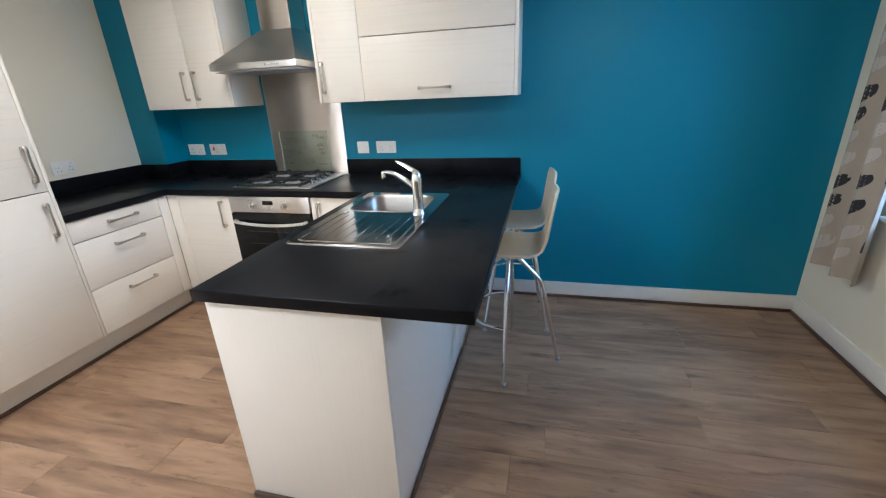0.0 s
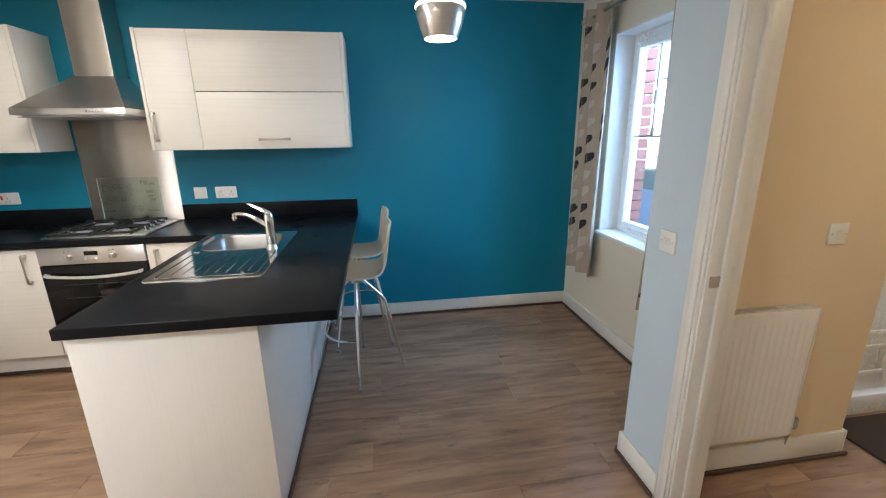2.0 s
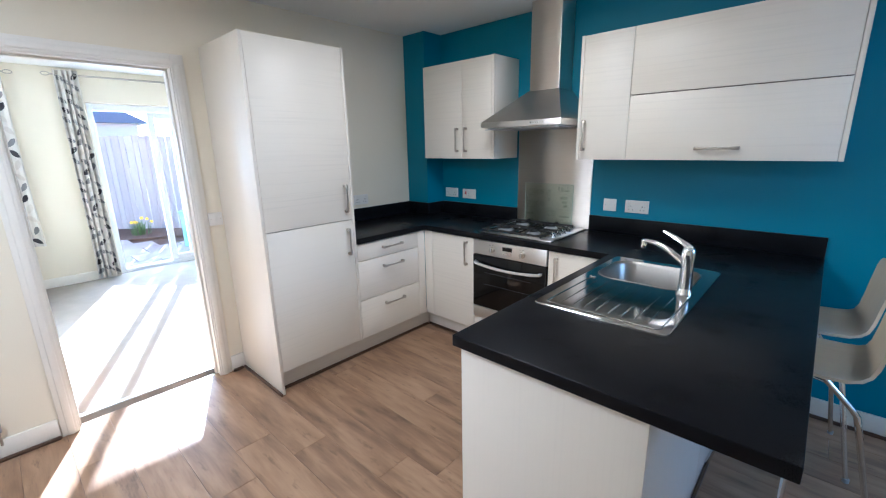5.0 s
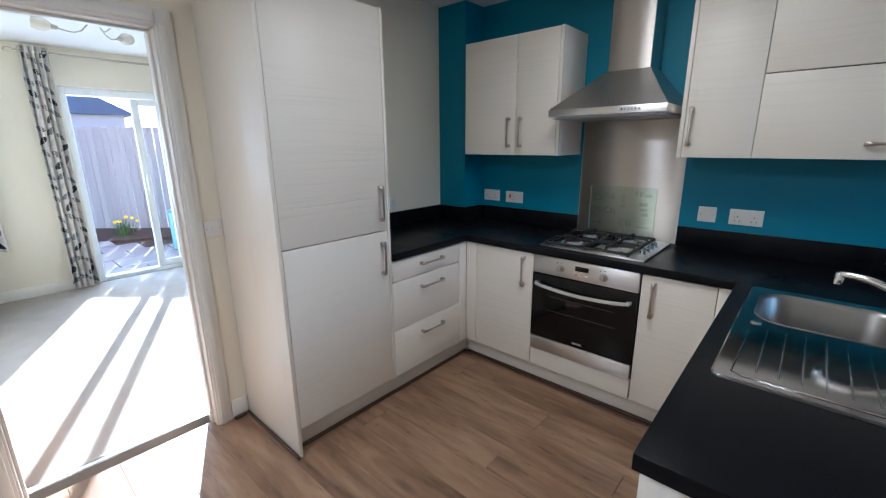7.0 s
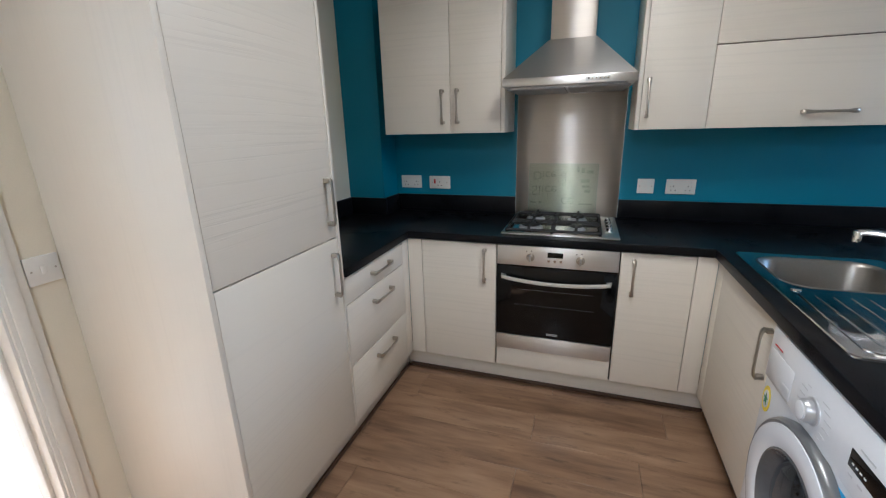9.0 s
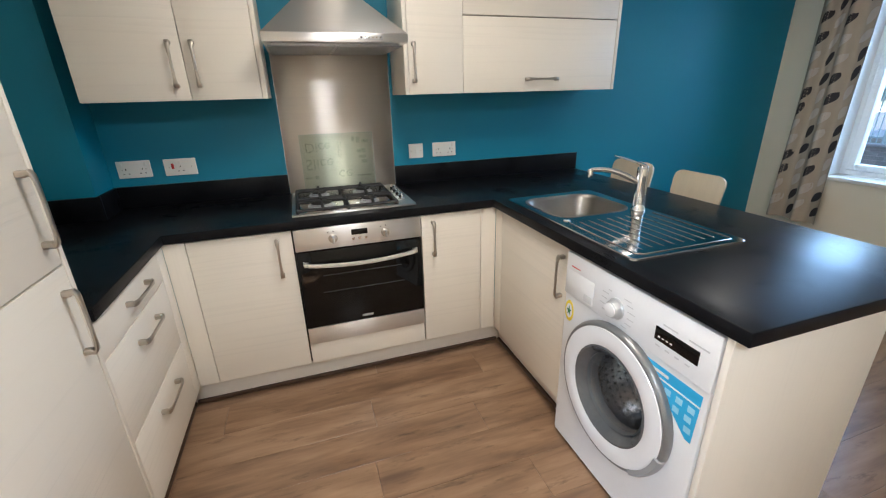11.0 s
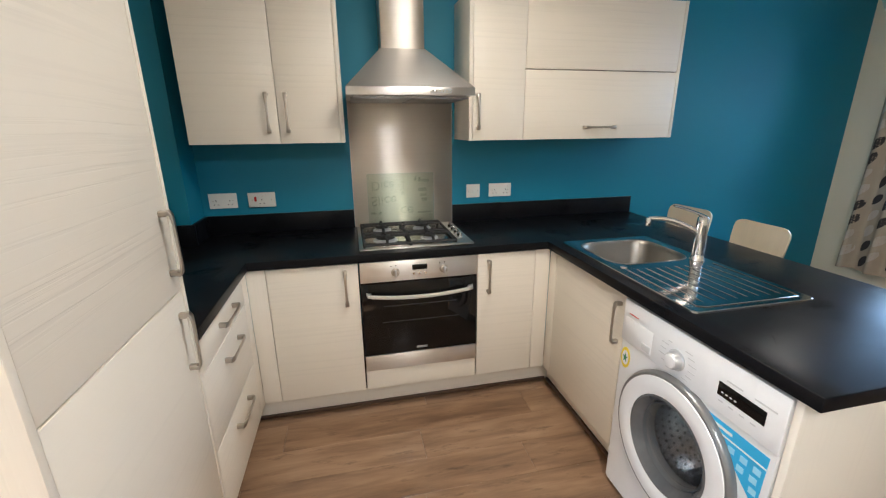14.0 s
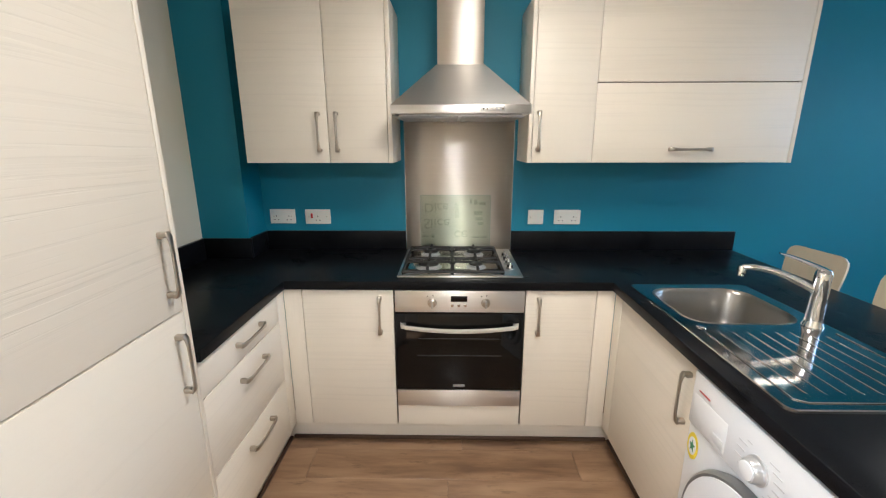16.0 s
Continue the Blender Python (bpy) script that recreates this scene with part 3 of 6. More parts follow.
# ---- kitchen window ----
window = thing("window_1", (3.55, -1.04, 0.79), "white two-casement window over a painted sill", "window")
window["kind"] = "structure"
bm = bmesh.new()
for a, b in ((-0.545, -0.502), (-1.578, -1.535)):
    box(bm, 3.53, 3.60, a, b, 0.80, 2.143, 0.004)
box(bm, 3.53, 3.60, -1.535, -0.545, 0.80, 0.835, 0.004)
box(bm, 3.53, 3.60, -1.535, -0.545, 2.085, 2.143, 0.004)
box(bm, 3.53, 3.60, -1.07, -1.01, 0.835, 2.085, 0.004)
part("window_frame", bm, UPVC, window)
for a, b in ((-1.01, -0.545), (-1.535, -1.07)):
    bm = bmesh.new()
    for p, q in ((a + 0.004, a + 0.052), (b - 0.052, b - 0.004)):
        box(bm, 3.515, 3.575, p, q, 0.840, 2.08, 0.006)
    box(bm, 3.515, 3.575, a + 0.052, b - 0.052, 0.840, 0.880, 0.006)
    box(bm, 3.515, 3.575, a + 0.052, b - 0.052, 2.035, 2.08, 0.006)
    sash = part("casement", bm, UPVC, window)
    g = part("pane", bx(3.543, 3.549, a + 0.05, b - 0.05, 0.875, 2.04), PANE, sash)
    g.visible_shadow = False
    part("glazing_bar", bx(3.540, 3.552, a + 0.05, b - 0.05, 1.470, 1.482, 0.002), GREYPL, sash)
    part("glazing_bar", bx(3.5405, 3.5515, (a + b) / 2 - 0.005, (a + b) / 2 + 0.005, 1.482, 2.04, 0.002), GREYPL, sash)
    hb = bmesh.new()
    yh = (b - 0.028) if b < -1.05 else (a + 0.028)
    box(hb, 3.500, 3.516, yh - 0.012, yh + 0.012, 1.42, 1.48, 0.003)
    box(hb, 3.486, 3.502, yh - 0.009, yh + 0.009, 1.34, 1.475, 0.004)
    part("window_handle", hb, UPVC, sash)
part("window_sill", bx(3.352, 3.53, -1.605, -0.503, 0.775, 0.80, 0.006), GLOSS, window)
for a, b in ((-0.512, -0.4995), (-1.5805, -1.568)):
    part("reveal", bx(3.391, 3.53, a, b, 0.80, 2.1445), WHITE, window)
part("reveal", bx(3.391, 3.53, -1.568, -0.512, 2.134, 2.1465), WHITE, window)


# ---- fitted units ----
def door_panel(parent, x0, x1, y0, y1, z0, z1, name="door", material=None):
    return part(name, bx(x0, x1, y0, y1, z0, z1, 0.0018, seg=2), material or CAB, parent)


YF = -0.585
# door unit beside the corner
unit = thing("base_cabinet", (-0.55, -0.29, 0), "cream woodgrain base cabinet beside the oven", "cabinet")
part("body", bx(-0.80, -0.303, -0.564, -0.02, 0.15, 0.869), GAPSHADE, unit)
d = door_panel(unit, -0.726, -0.3045, YF, -0.566, 0.155, 0.864)
add_handle(d, 'y', -1, (-0.367, YF, 0.745), 0.185, True)
door_panel(unit, -0.8125, -0.729, YF, -0.566, 0.155, 0.866, "filler_panel", CABV)
part("plinth", bx(-0.885, 0.789, -0.490, -0.475, 0.0, 0.148), CAB, unit)
bead(-0.869, 0.773, -0.506, -0.490)

unit = thing("base_cabinet", (0.50, -0.29, 0), "narrow cream woodgrain base cabinet beside the oven", "cabinet")
part("body", bx(0.303, 0.709, -0.564, -0.02, 0.15, 0.869), GAPSHADE, unit)
d = door_panel(unit, 0.3045, 0.624, YF, -0.566, 0.155, 0.864)
add_handle(d, 'y', -1, (0.363, YF, 0.742), 0.185, True)
door_panel(unit, 0.627, 0.710, YF, -0.566, 0.155, 0.866, "filler_panel", CABV)

# oven housing and oven
unit = thing("oven_housing", (0, -0.29, 0), "cream woodgrain housing under the oven", "cabinet")
bm = bmesh.new()
box(bm, -0.302, 0.302, -0.56, -0.02, 0.15, 0.268)
part("body", bm, GAPSHADE, unit)
door_panel(unit, -0.2975, 0.2975, YF, -0.561, 0.155, 0.268, "lower_panel")
oven = thing("oven", (0, -0.29, 0.27), "built-in stainless steel electric oven with a black glass door", "oven")
part("body", bx(-0.296, 0.296, -0.575, -0.03, 0.272, 0.868), DARK, oven)
fascia = part("control_fascia", bx(-0.2975, 0.2975, YF - 0.012, -0.574, 0.762, 0.868, 0.003), STEELH, oven, "brushed steel control panel")
part("display", bx(-0.040, 0.036, YF - 0.0145, YF - 0.010, 0.815, 0.842, 0.001), BLACKGLASS, fascia, "black digital display")
for xk in (-0.125, 0.120):
    bm = bmesh.new()
    m = facing('y', -1, (xk, YF - 0.012, 0.810))
    lathe(bm, [(0.021, 0.0), (0.021, 0.004), (0.017, 0.006), (0.016, 0.022), (0.014, 0.024)], 24, m)
    knob = part("knob", bm, NICKEL, fascia, "silver control knob")
    bm = bmesh.new()
    box(bm, -0.005, 0.005, -0.018, 0.018, 0.020, 0.032, 0.003)
    part("knob_grip", placed(bm, m), SILVERPL, knob)
    for dx, dz in ((-0.02, 0.031), (0.004, 0.034)):
        bm = bmesh.new()
        lathe(bm, [(0.003, 0.0), (0.003, 0.0012)], 10, facing('y', -1, (xk + dx, YF - 0.012, 0.810 + dz)))
        part("mark", bm, DARK, fascia)
for xk in (-0.033, -0.003, 0.027):
    bm = bmesh.new()
    lathe(bm, [(0.0075, 0.0), (0.0075, 0.004), (0.006, 0.006)], 16, facing('y', -1, (xk, YF - 0.012, 0.797)))
    part("button", bm, CHROME, fascia)
odoor = part("oven_door", bx(-0.2965, 0.2965, YF - 0.014, -0.574, 0.362, 0.756, 0.004), BLACKGLASS, oven, "black glass oven door")
part("lower_trim", bx(-0.2965, 0.2965, YF - 0.014, -0.574, 0.272, 0.359, 0.003), STEELH, oven, "brushed steel strip")
for zr, xr in ((0.630, 0.19), (0.543, 0.20)):
    part("shelf_line", bx(-xr, xr, YF - 0.0148, YF - 0.0135, zr, zr + 0.0020), RUBBER, odoor)
part("maker_plate", bx(-0.028, 0.028, YF - 0.0155, YF - 0.0135, 0.379, 0.391, 0.0005), GREYPL, odoor)
rings = []
for k in range(25):
    u = -1 + 2 * k / 24
    x, z = 0.272 * u, 0.706 - 0.022 * (1 - u * u)
    o = YF - 0.014 - 0.034 * min(1, (1 - abs(u)) * 14 + 0.15)
    rings.append([Vector((x, o + a, z + b)) for a, b in ((-0.006, -0.008), (-0.008, 0), (-0.006, 0.008), (0.004, 0.009), (0.006, 0), (0.004, -0.009))])
part("handle", loft(bmesh.new(), rings), BARSTEEL, odoor, "curved brushed steel handle")
for xk in (-0.258, 0.258):
    part("handle_foot", bx(xk - 0.010, xk + 0.010, YF - 0.046, YF - 0.012, 0.694, 0.710, 0.002), STEELH, odoor)

# sink-side unit and peninsula
unit = thing("base_cabinet", (0.95, -0.9, 0), "cream woodgrain sink cabinet in the peninsula", "cabinet")
bm = bmesh.new()
box(bm, 0.731, 1.28, -1.238, -0.62, 0.15, 0.60)
box(bm, 0.731, 0.746, -1.238, -0.62, 0.60, 0.869)
box(bm, 0.731, 1.28, -1.238, -1.222, 0.60, 0.869)
part("body", bm, GAPSHADE, unit)
d = door_panel(unit, 0.710, 0.729, -1.236, -0.662, 0.155, 0.864)
add_handle(d, 'x', -1, (0.710, -1.204, 0.734), 0.185, True)
door_panel(unit, 0.710, 0.729, -0.659, -0.587, 0.155, 0.866, "filler_panel", CABV)
part("plinth", bx(0.789, 0.804, -1.24, -0.490, 0.0, 0.148), CAB, unit)
bead(0.773, 0.789, -1.24, -0.506)

endp = thing("end_panel", (1.0, -1.903, 0.004), "cream woodgrain end panel of the peninsula", "panel")
part("board", bx(0.698, 1.306, -1.913, -1.893, 0.004, 0.869, 0.001), CABV, endp)
for sx in (0.6965, 1.3055):
    part("edging", bx(sx, sx + 0.0020, -1.9125, -1.8935, 0.004, 0.869, 0.0005), CABV, endp)
back = thing("peninsula_back", (1.295, -0.95, 0), "cream woodgrain panels closing the peninsula's back", "panel")
for a, b in ((-1.891, -1.02), (-1.016, -0.52), (-0.516, -0.002)):
    part("panel", bx(1.288, 1.306, a, b, 0.004, 0.869, 0.0015), CABV, back)
bead(0.696, 1.324, -1.930, -1.914)
bead(1.308, 1.324, -1.913, -0.034)

# drawers and tall unit along the west wall
XF = -0.812
unit = thing("drawer_unit", (-1.08, -0.95, 0), "cream woodgrain three-drawer base unit", "drawers")
part("body", bx(-1.38, XF - 0.045, -1.252, -0.60, 0.15, 0.869), GAPSHADE, unit)
for z0, z1, zh in ((0.743, 0.864, 0.812), (0.448, 0.738, 0.668), (0.155, 0.444, 0.374)):
    d = door_panel(unit, XF - 0.019, XF, -1.251, -0.662, z0, z1, "drawer_front")
    add_handle(d, 'x', 1, (XF, -0.934, zh), 0.20, False)
door_panel(unit, XF - 0.019, XF, -0.659, -0.587, 0.155, 0.866, "filler_panel", CABV)
part("plinth", bx(-0.900, -0.885, -1.876, -0.490, 0.0, 0.148), CAB, unit)
bead(-0.885, -0.869, -1.876, -0.506)

tall = thing("tall_cabinet", (-1.08, -1.57, 0), "tall cream woodgrain cabinet with two doors", "cabinet")
part("body", bx(-1.383, XF - 0.045, -1.876, -1.272, 0.15, 2.112), GAPSHADE, tall)
part("side_panel", bx(-1.383, XF + 0.002, -1.895, -1.877, 0.003, 2.132, 0.0015), CABV, tall)
part("side_panel", bx(-1.383, XF + 0.002, -1.271, -1.254, 0.150, 2.132, 0.0015), CABV, tall)
part("top_panel", bx(-1.383, XF - 0.021, -1.876, -1.272, 2.113, 2.131), CARCASS, tall)
for z0, z1, zh in ((0.155, 1.049, 0.905), (1.054, 2.130, 1.200)):
    d = door_panel(tall, XF - 0.019, XF, -1.875, -1.273, z0, z1)
    add_handle(d, 'x', 1, (XF, -1.318, zh), 0.185, True)
bead(-1.37, -0.80, -1.912, -1.896)

# wall units
YW = -0.322
unit = thing("wall_cabinet", (-0.68, -0.16, 1.42), "cream woodgrain two-door wall cabinet", "cabinet")
part("body", bx(-1.039, -0.321, -0.301, -0.002, 1.424, 2.150, 0.001), CABV, unit)
# dark strip coloured as the shade between the two doors
part("door_gap_shade", bx(-0.636, -0.621, -0.3024, -0.3008, 1.430, 2.145), GAPSHADE, unit, "dark brown strip coloured as the shade in the doors' gap", 0)
for x0, x1, xh in ((-1.038, -0.6300, -0.672), (-0.6270, -0.344, -0.585)):
    d = door_panel(unit, x0, x1, YW, -0.303, 1.425, 2.148)
    add_handle(d, 'y', -1, (xh, YW, 1.568), 0.185, True)
door_panel(unit, -0.342, -0.321, YW, -0.303, 1.424, 2.150, "end_panel", CABV)
unit = thing("wall_cabinet", (0.48, -0.16, 1.42), "narrow cream woodgrain wall cabinet beside the hood", "cabinet")
part("body", bx(0.325, 0.634, -0.301, -0.002, 1.424, 2.150, 0.001), CABV, unit)
d = door_panel(unit, 0.347, 0.6335, YW, -0.303, 1.425, 2.148)
add_handle(d, 'y', -1, (0.372, YW, 1.571), 0.185, True)
door_panel(unit, 0.325, 0.345, YW, -0.303, 1.424, 2.150, "end_panel", CABV)
unit = thing("wall_cabinet", (1.1, -0.16, 1.42), "wide cream woodgrain wall cabinet with two lift-up flaps", "cabinet")
part("body", bx(0.635, 1.561, -0.270, -0.002, 1.424, 2.150), CARCASS, unit)
# dark strip whose colour gives the shade between the flaps
part("flap_gap_shade", bx(0.637, 1.559, -0.301, -0.269, 1.774, 1.799), GAPSHADE, unit, "dark brown strip coloured as the shade in the flaps' gap", 0)
for z0, z1 in ((1.425, 1.784), (1.789, 2.148)):
    d = door_panel(unit, 0.636, 1.560, YW, -0.303, z0, z1, "flap")
    if z0 < 1.5:
        add_handle(d, 'y', -1, (1.093, YW, 1.487), 0.20, False)
part("end_panel", bx(1.562, 1.582, YW, -0.002, 1.424, 2.150, 0.0015), CABV, unit)

# worktop, with its cut-out for the bowl
BX0, BX1, BY0, BY1 = 0.775, 1.195, -1.06, -0.68
xs = [-1.384, -0.799, 0.688, BX0, BX1, 1.592]
ys = [-1.95, -1.252, BY0, BY1, -0.60, -0.001]


def on_top(x, y):
    if BX0 < x < BX1 and BY0 < y < BY1:
        return False
    return y > -0.60 or (x < -0.799 and y > -1.252) or x > 0.688


top = solid("worktop", cells(bmesh.new(), xs, ys, on_top, 0.871, 0.911, 0.003), WORKTOP, "matt black laminate worktop running round three sides", "worktop")
bm = bmesh.new()
box(bm, -1.128, -0.302, -0.019, -0.001, 0.9115, 1.022, 0.002)
part("upstand", bm, WORKTOP, top)
part("upstand", bx(0.310, 1.590, -0.019, -0.001, 0.9115, 1.022, 0.002), WORKTOP, top)
part("upstand", bx(-1.365, -1.111, -0.229, -0.211, 0.9115, 1.022, 0.002), WORKTOP, top)
part("upstand", bx(-1.129, -1.111, -0.210, -0.020, 0.9115, 1.022, 0.002), WORKTOP, top)
part("upstand", bx(-1.384, -1.366, -1.250, -0.211, 0.9115, 1.022, 0.002), WORKTOP, top)
back = thing("splashback", (0, -0.004, 0.912), "brushed stainless steel splashback behind the hob", "splashback")
part("sheet", bx(-0.299, 0.307, -0.007, -0.001, 0.9115, 1.70, 0.001), STEEL, back)
for sx in (-0.3005, 0.3065):
    part("folded_edge", bx(sx, sx + 0.002, -0.0085, -0.001, 0.9115, 1.70), STEELH, back)

# cooker hood
hood = thing("cooker_hood", (0, -0.25, 1.64), "stainless steel chimney cooker hood", "cooker hood")
bm = bmesh.new()
loft(bm, [[Vector(c) for c in r] for r in (
    ((-0.302, -0.50, 1.677), (0.303, -0.50, 1.677), (0.303, -0.002, 1.677), (-0.302, -0.002, 1.677)),
    ((-0.113, -0.194, 1.888), (0.121, -0.194, 1.888), (0.121, -0.002, 1.888), (-0.113, -0.002, 1.888)))])
part("canopy", bm, HOODSTEEL, hood)
lip = part("front_rail", bx(-0.303, 0.304, -0.503, -0.002, 1.640, 1.678, 0.003), STEELH, hood)
part("filter", bx(-0.27, 0.27, -0.46, -0.06, 1.630, 1.641, 0.002), SILVERPL, hood, "grey metal filter under the hood")
for k in range(2):
    part("filter_edge", bx(-0.285 + 0.29 * k, -0.010 + 0.29 * k, -0.475, -0.05, 1.626, 1.631, 0.001), GREYPL, hood)
part("chimney", bx(-0.109, 0.117, -0.187, -0.002, 1.887, 2.459, 0.002), STEEL, hood)
part("control_plate", bx(0.085, 0.19, -0.5045, -0.5025, 1.650, 1.669, 0.0005), SILVERPL, lip)
for k in range(6):
    bm = bmesh.new()
    lathe(bm, [(0.0042, 0), (0.0042, 0.003), (0.003, 0.004)], 12, facing('y', -1, (0.098 + 0.0165 * k, -0.5035, 1.660)))
    part("button", bm, DARK if k == 0 else CHROME, lip)

# gas hob
hob = thing("gas_hob", (0, -0.29, 0.912), "four-burner stainless steel gas hob", "hob")
plate = part("plate", bx(-0.291, 0.296, -0.545, -0.032, 0.9115, 0.921, 0.004), STEELH, hob)
part("burner_well", bx(-0.262, 0.205, -0.515, -0.06, 0.9205, 0.9225, 0.001), HOBSTEEL, hob)
for xb, yb, rb in ((-0.150, -0.405, 0.052), (0.085, -0.405, 0.036), (-0.150, -0.165, 0.040), (0.085, -0.165, 0.040)):
    bm = bmesh.new()
    lathe(bm, [(rb + 0.014, 0.922), (rb + 0.012, 0.926), (rb, 0.928), (rb, 0.936), (rb - 0.004, 0.938)], 28, Matrix.Translation((xb, yb, 0)))
    burner = part("burner", bm, GREYPL, hob, "round grey burner ring")
    bm = bmesh.new()
    lathe(bm, [(rb - 0.002, 0.938), (rb - 0.002, 0.943), (rb - 0.007, 0.946)], 28, Matrix.Translation((xb, yb, 0)))
    part("burner_cap", bm, IRON, burner, "black burner cap")
for xa, xb in ((-0.265, -0.034), (-0.030, 0.205)):
    for ya, yb in ((-0.52, -0.288), (-0.284, -0.055)):
        bm = bmesh.new()
        r = 0.0075
        z = 0.950
        c = [(xa, ya), (xb, ya), (xb, yb), (xa, yb)]
        for p, q in zip(c, c[1:] + c[:1]):
            tube(bm, [(*p, 0.934), (*q, 0.934)], r, 8)
        mx, my = (xa + xb) / 2, (ya + yb) / 2
        for p in ((mx, ya), (mx, yb), (xa, my), (xb, my)):
            px, py = p[0] + (mx - p[0]) * 0.78, p[1] + (my - p[1]) * 0.78
            tube(bm, [(*p, 0.934), (p[0] + (mx - p[0]) * 0.12, p[1] + (my - p[1]) * 0.12, z), (px, py, z)], [r, r, 0.005], 8)
        for p in c:
            tube(bm, [(*p, 0.921), (*p, 0.936)], 0.006, 8)
        part("pan_support", bm, IRON, hob, "black cast iron pan support")
for k in range(4):
    bm = bmesh.new()
    lathe(bm, [(0.019, 0.921), (0.019, 0.924), (0.0155, 0.927), (0.0145, 0.944), (0.012, 0.946)], 20, Matrix.Translation((0.248, -0.425 + 0.072 * k, 0)))
    knob = part("knob", bm, CHROME, hob, "chrome control knob")
    part("knob_grip", bx(0.244, 0.252, -0.441 + 0.072 * k, -0.409 + 0.072 * k, 0.940, 0.953, 0.002), CHROME, knob)

# glass board standing behind the hob
saver = thing("glass_worktop_saver", (-0.015, -0.05, 0.925), "clear glass board with frosted lettering standing behind the hob", "glass board")
glass = part("glass_panel", bx(-0.214, 0.184, -0.034, -0.028, 0.925, 1.231, 0.002), SAVER, saver)
for c in ((-0.2155, -0.2138, 0.926, 1.230), (0.1838, 0.1855, 0.926, 1.230), (-0.2138, 0.1838, 1.2308, 1.2325)):
    part("polished_edge", bx(c[0], c[1], -0.0340, -0.0280, c[2], c[3]), GLASSEDGE, glass, "pale green polished edge", 0)
for word, x, z, high, turn in (("Dice", -0.194, 1.186, 0.075, 0), ("Slice", -0.198, 1.098, 0.085, 0), ("ce", -0.024, 1.030, 0.090, 0), ("slice", 0.006, 1.190, 0.052, 90)):
    cu = bpy.data.curves.new("word", 'FONT')
    cu.body, cu.size, cu.extrude = word, high, 0.0004
    tmp = new("word", cu)
    bpy.context.view_layer.update()
    me = bpy.data.meshes.new_from_object(tmp.evaluated_get(bpy.context.evaluated_depsgraph_get()))
    bpy.data.objects.remove(tmp)
    bm = bmesh.new()
    bm.from_mesh(me)
    bpy.data.meshes.remove(me)
    bmesh.ops.transform(bm, matrix=Matrix.Translation((x, -0.0350, z)) @ Matrix.Rotation(math.pi / 2, 4, 'X') @ Matrix.Diagonal((1, -1, 1, 1)) @ Matrix.Rotation(radians(turn), 4, 'Z'), verts=bm.verts)
    part("frosted_word", bm, FROST, glass, "frosted lettering", 0)
for x, w, z, hgt in ((-0.205, 0.036, 0.990, 0.010), (-0.155, 0.020, 0.988, 0.016), (0.066, 0.014, 1.185, 0.026), (0.090, 0.020, 1.178, 0.030), (0.118, 0.040, 1.176, 0.018),
                     (0.090, 0.050, 1.120, 0.022), (0.100, 0.040, 1.090, 0.016), (0.112, 0.034, 1.060, 0.020), (0.084, 0.080, 0.986, 0.010)):
    part("frosted_bar", bx(x, x + w, -0.0355, -0.0343, z, z + hgt), FROST, glass, "", 0)


# ---- kitchen things ----
def rrect(cx, cy, hx, hy, r, k=6):
    pts = []
    for sx, sy, a0 in ((1, 1, 0), (-1, 1, 90), (-1, -1, 180), (1, -1, 270)):
        for i in range(k + 1):
            a = radians(a0 + 90 * i / k)
            pts.append((cx + sx * (hx - r) + r * math.cos(a), cy + sy * (hy - r) + r * math.sin(a)))
    return pts


# sink with drainer
sink = thing("sink", (0.99, -1.08, 0.9115), "stainless steel inset sink with a ribbed drainer", "sink")
bm = bmesh.new()
outer = [bm.verts.new((x, y, 0.9185)) for x, y in rrect(0.9905, -1.0795, 0.2435, 0.4395, 0.022)]
inner = [bm.verts.new((x, y, 0.9185)) for x, y in rrect(0.982, -0.872, 0.192, 0.172, 0.085)]
edges = [bm.edges.new((a[i], a[(i + 1) % len(a)])) for a in (outer, inner) for i in range(len(a))]
bmesh.ops.triangle_fill(bm, use_beauty=True, use_dissolve=False, edges=edges)


def ring(x, y, hx, hy, r, z):
    return [Vector((a, b, z)) for a, b in rrect(x, y, hx, hy, r)]


loft(bm, [ring(0.9905, -1.0795, 0.2435, 0.4395, 0.022, 0.9185), ring(0.9905, -1.0795, 0.2475, 0.4435, 0.025, 0.9165), ring(0.9905, -1.0795, 0.2485, 0.4445, 0.026, 0.9113)], caps=False)
bmesh.ops.remove_doubles(bm, verts=bm.verts, dist=0.0001)
part("sink_top", bm, SINK, sink, "", 12)
bm = bmesh.new()
loft(bm, [ring(0.982, -0.872, 0.200, 0.180, 0.09, 0.9190), ring(0.982, -0.872, 0.196, 0.176, 0.088, 0.9215), ring(0.982, -0.872, 0.191, 0.171, 0.085, 0.9185),
          ring(0.982, -0.872, 0.184, 0.164, 0.082, 0.905), ring(0.982, -0.872, 0.176, 0.156, 0.08, 0.80), ring(0.982, -0.872, 0.168, 0.148, 0.08, 0.775), ring(0.982, -0.872, 0.14, 0.12, 0.07, 0.763),
          ring(0.982, -0.872, 0.045, 0.045, 0.044, 0.758), ring(0.982, -0.872, 0.004, 0.004, 0.0035, 0.757)], caps=False)
bowl = part("bowl", bm, BOWL, sink, "deep rounded steel bowl")
bm = bmesh.new()
lathe(bm, [(0.042, 0.7585), (0.040, 0.762), (0.028, 0.761), (0.026, 0.7575)], 24, Matrix.Translation((0.982, -0.872, 0)))
part("waste", bm, CHROME, bowl, "chrome plug hole")
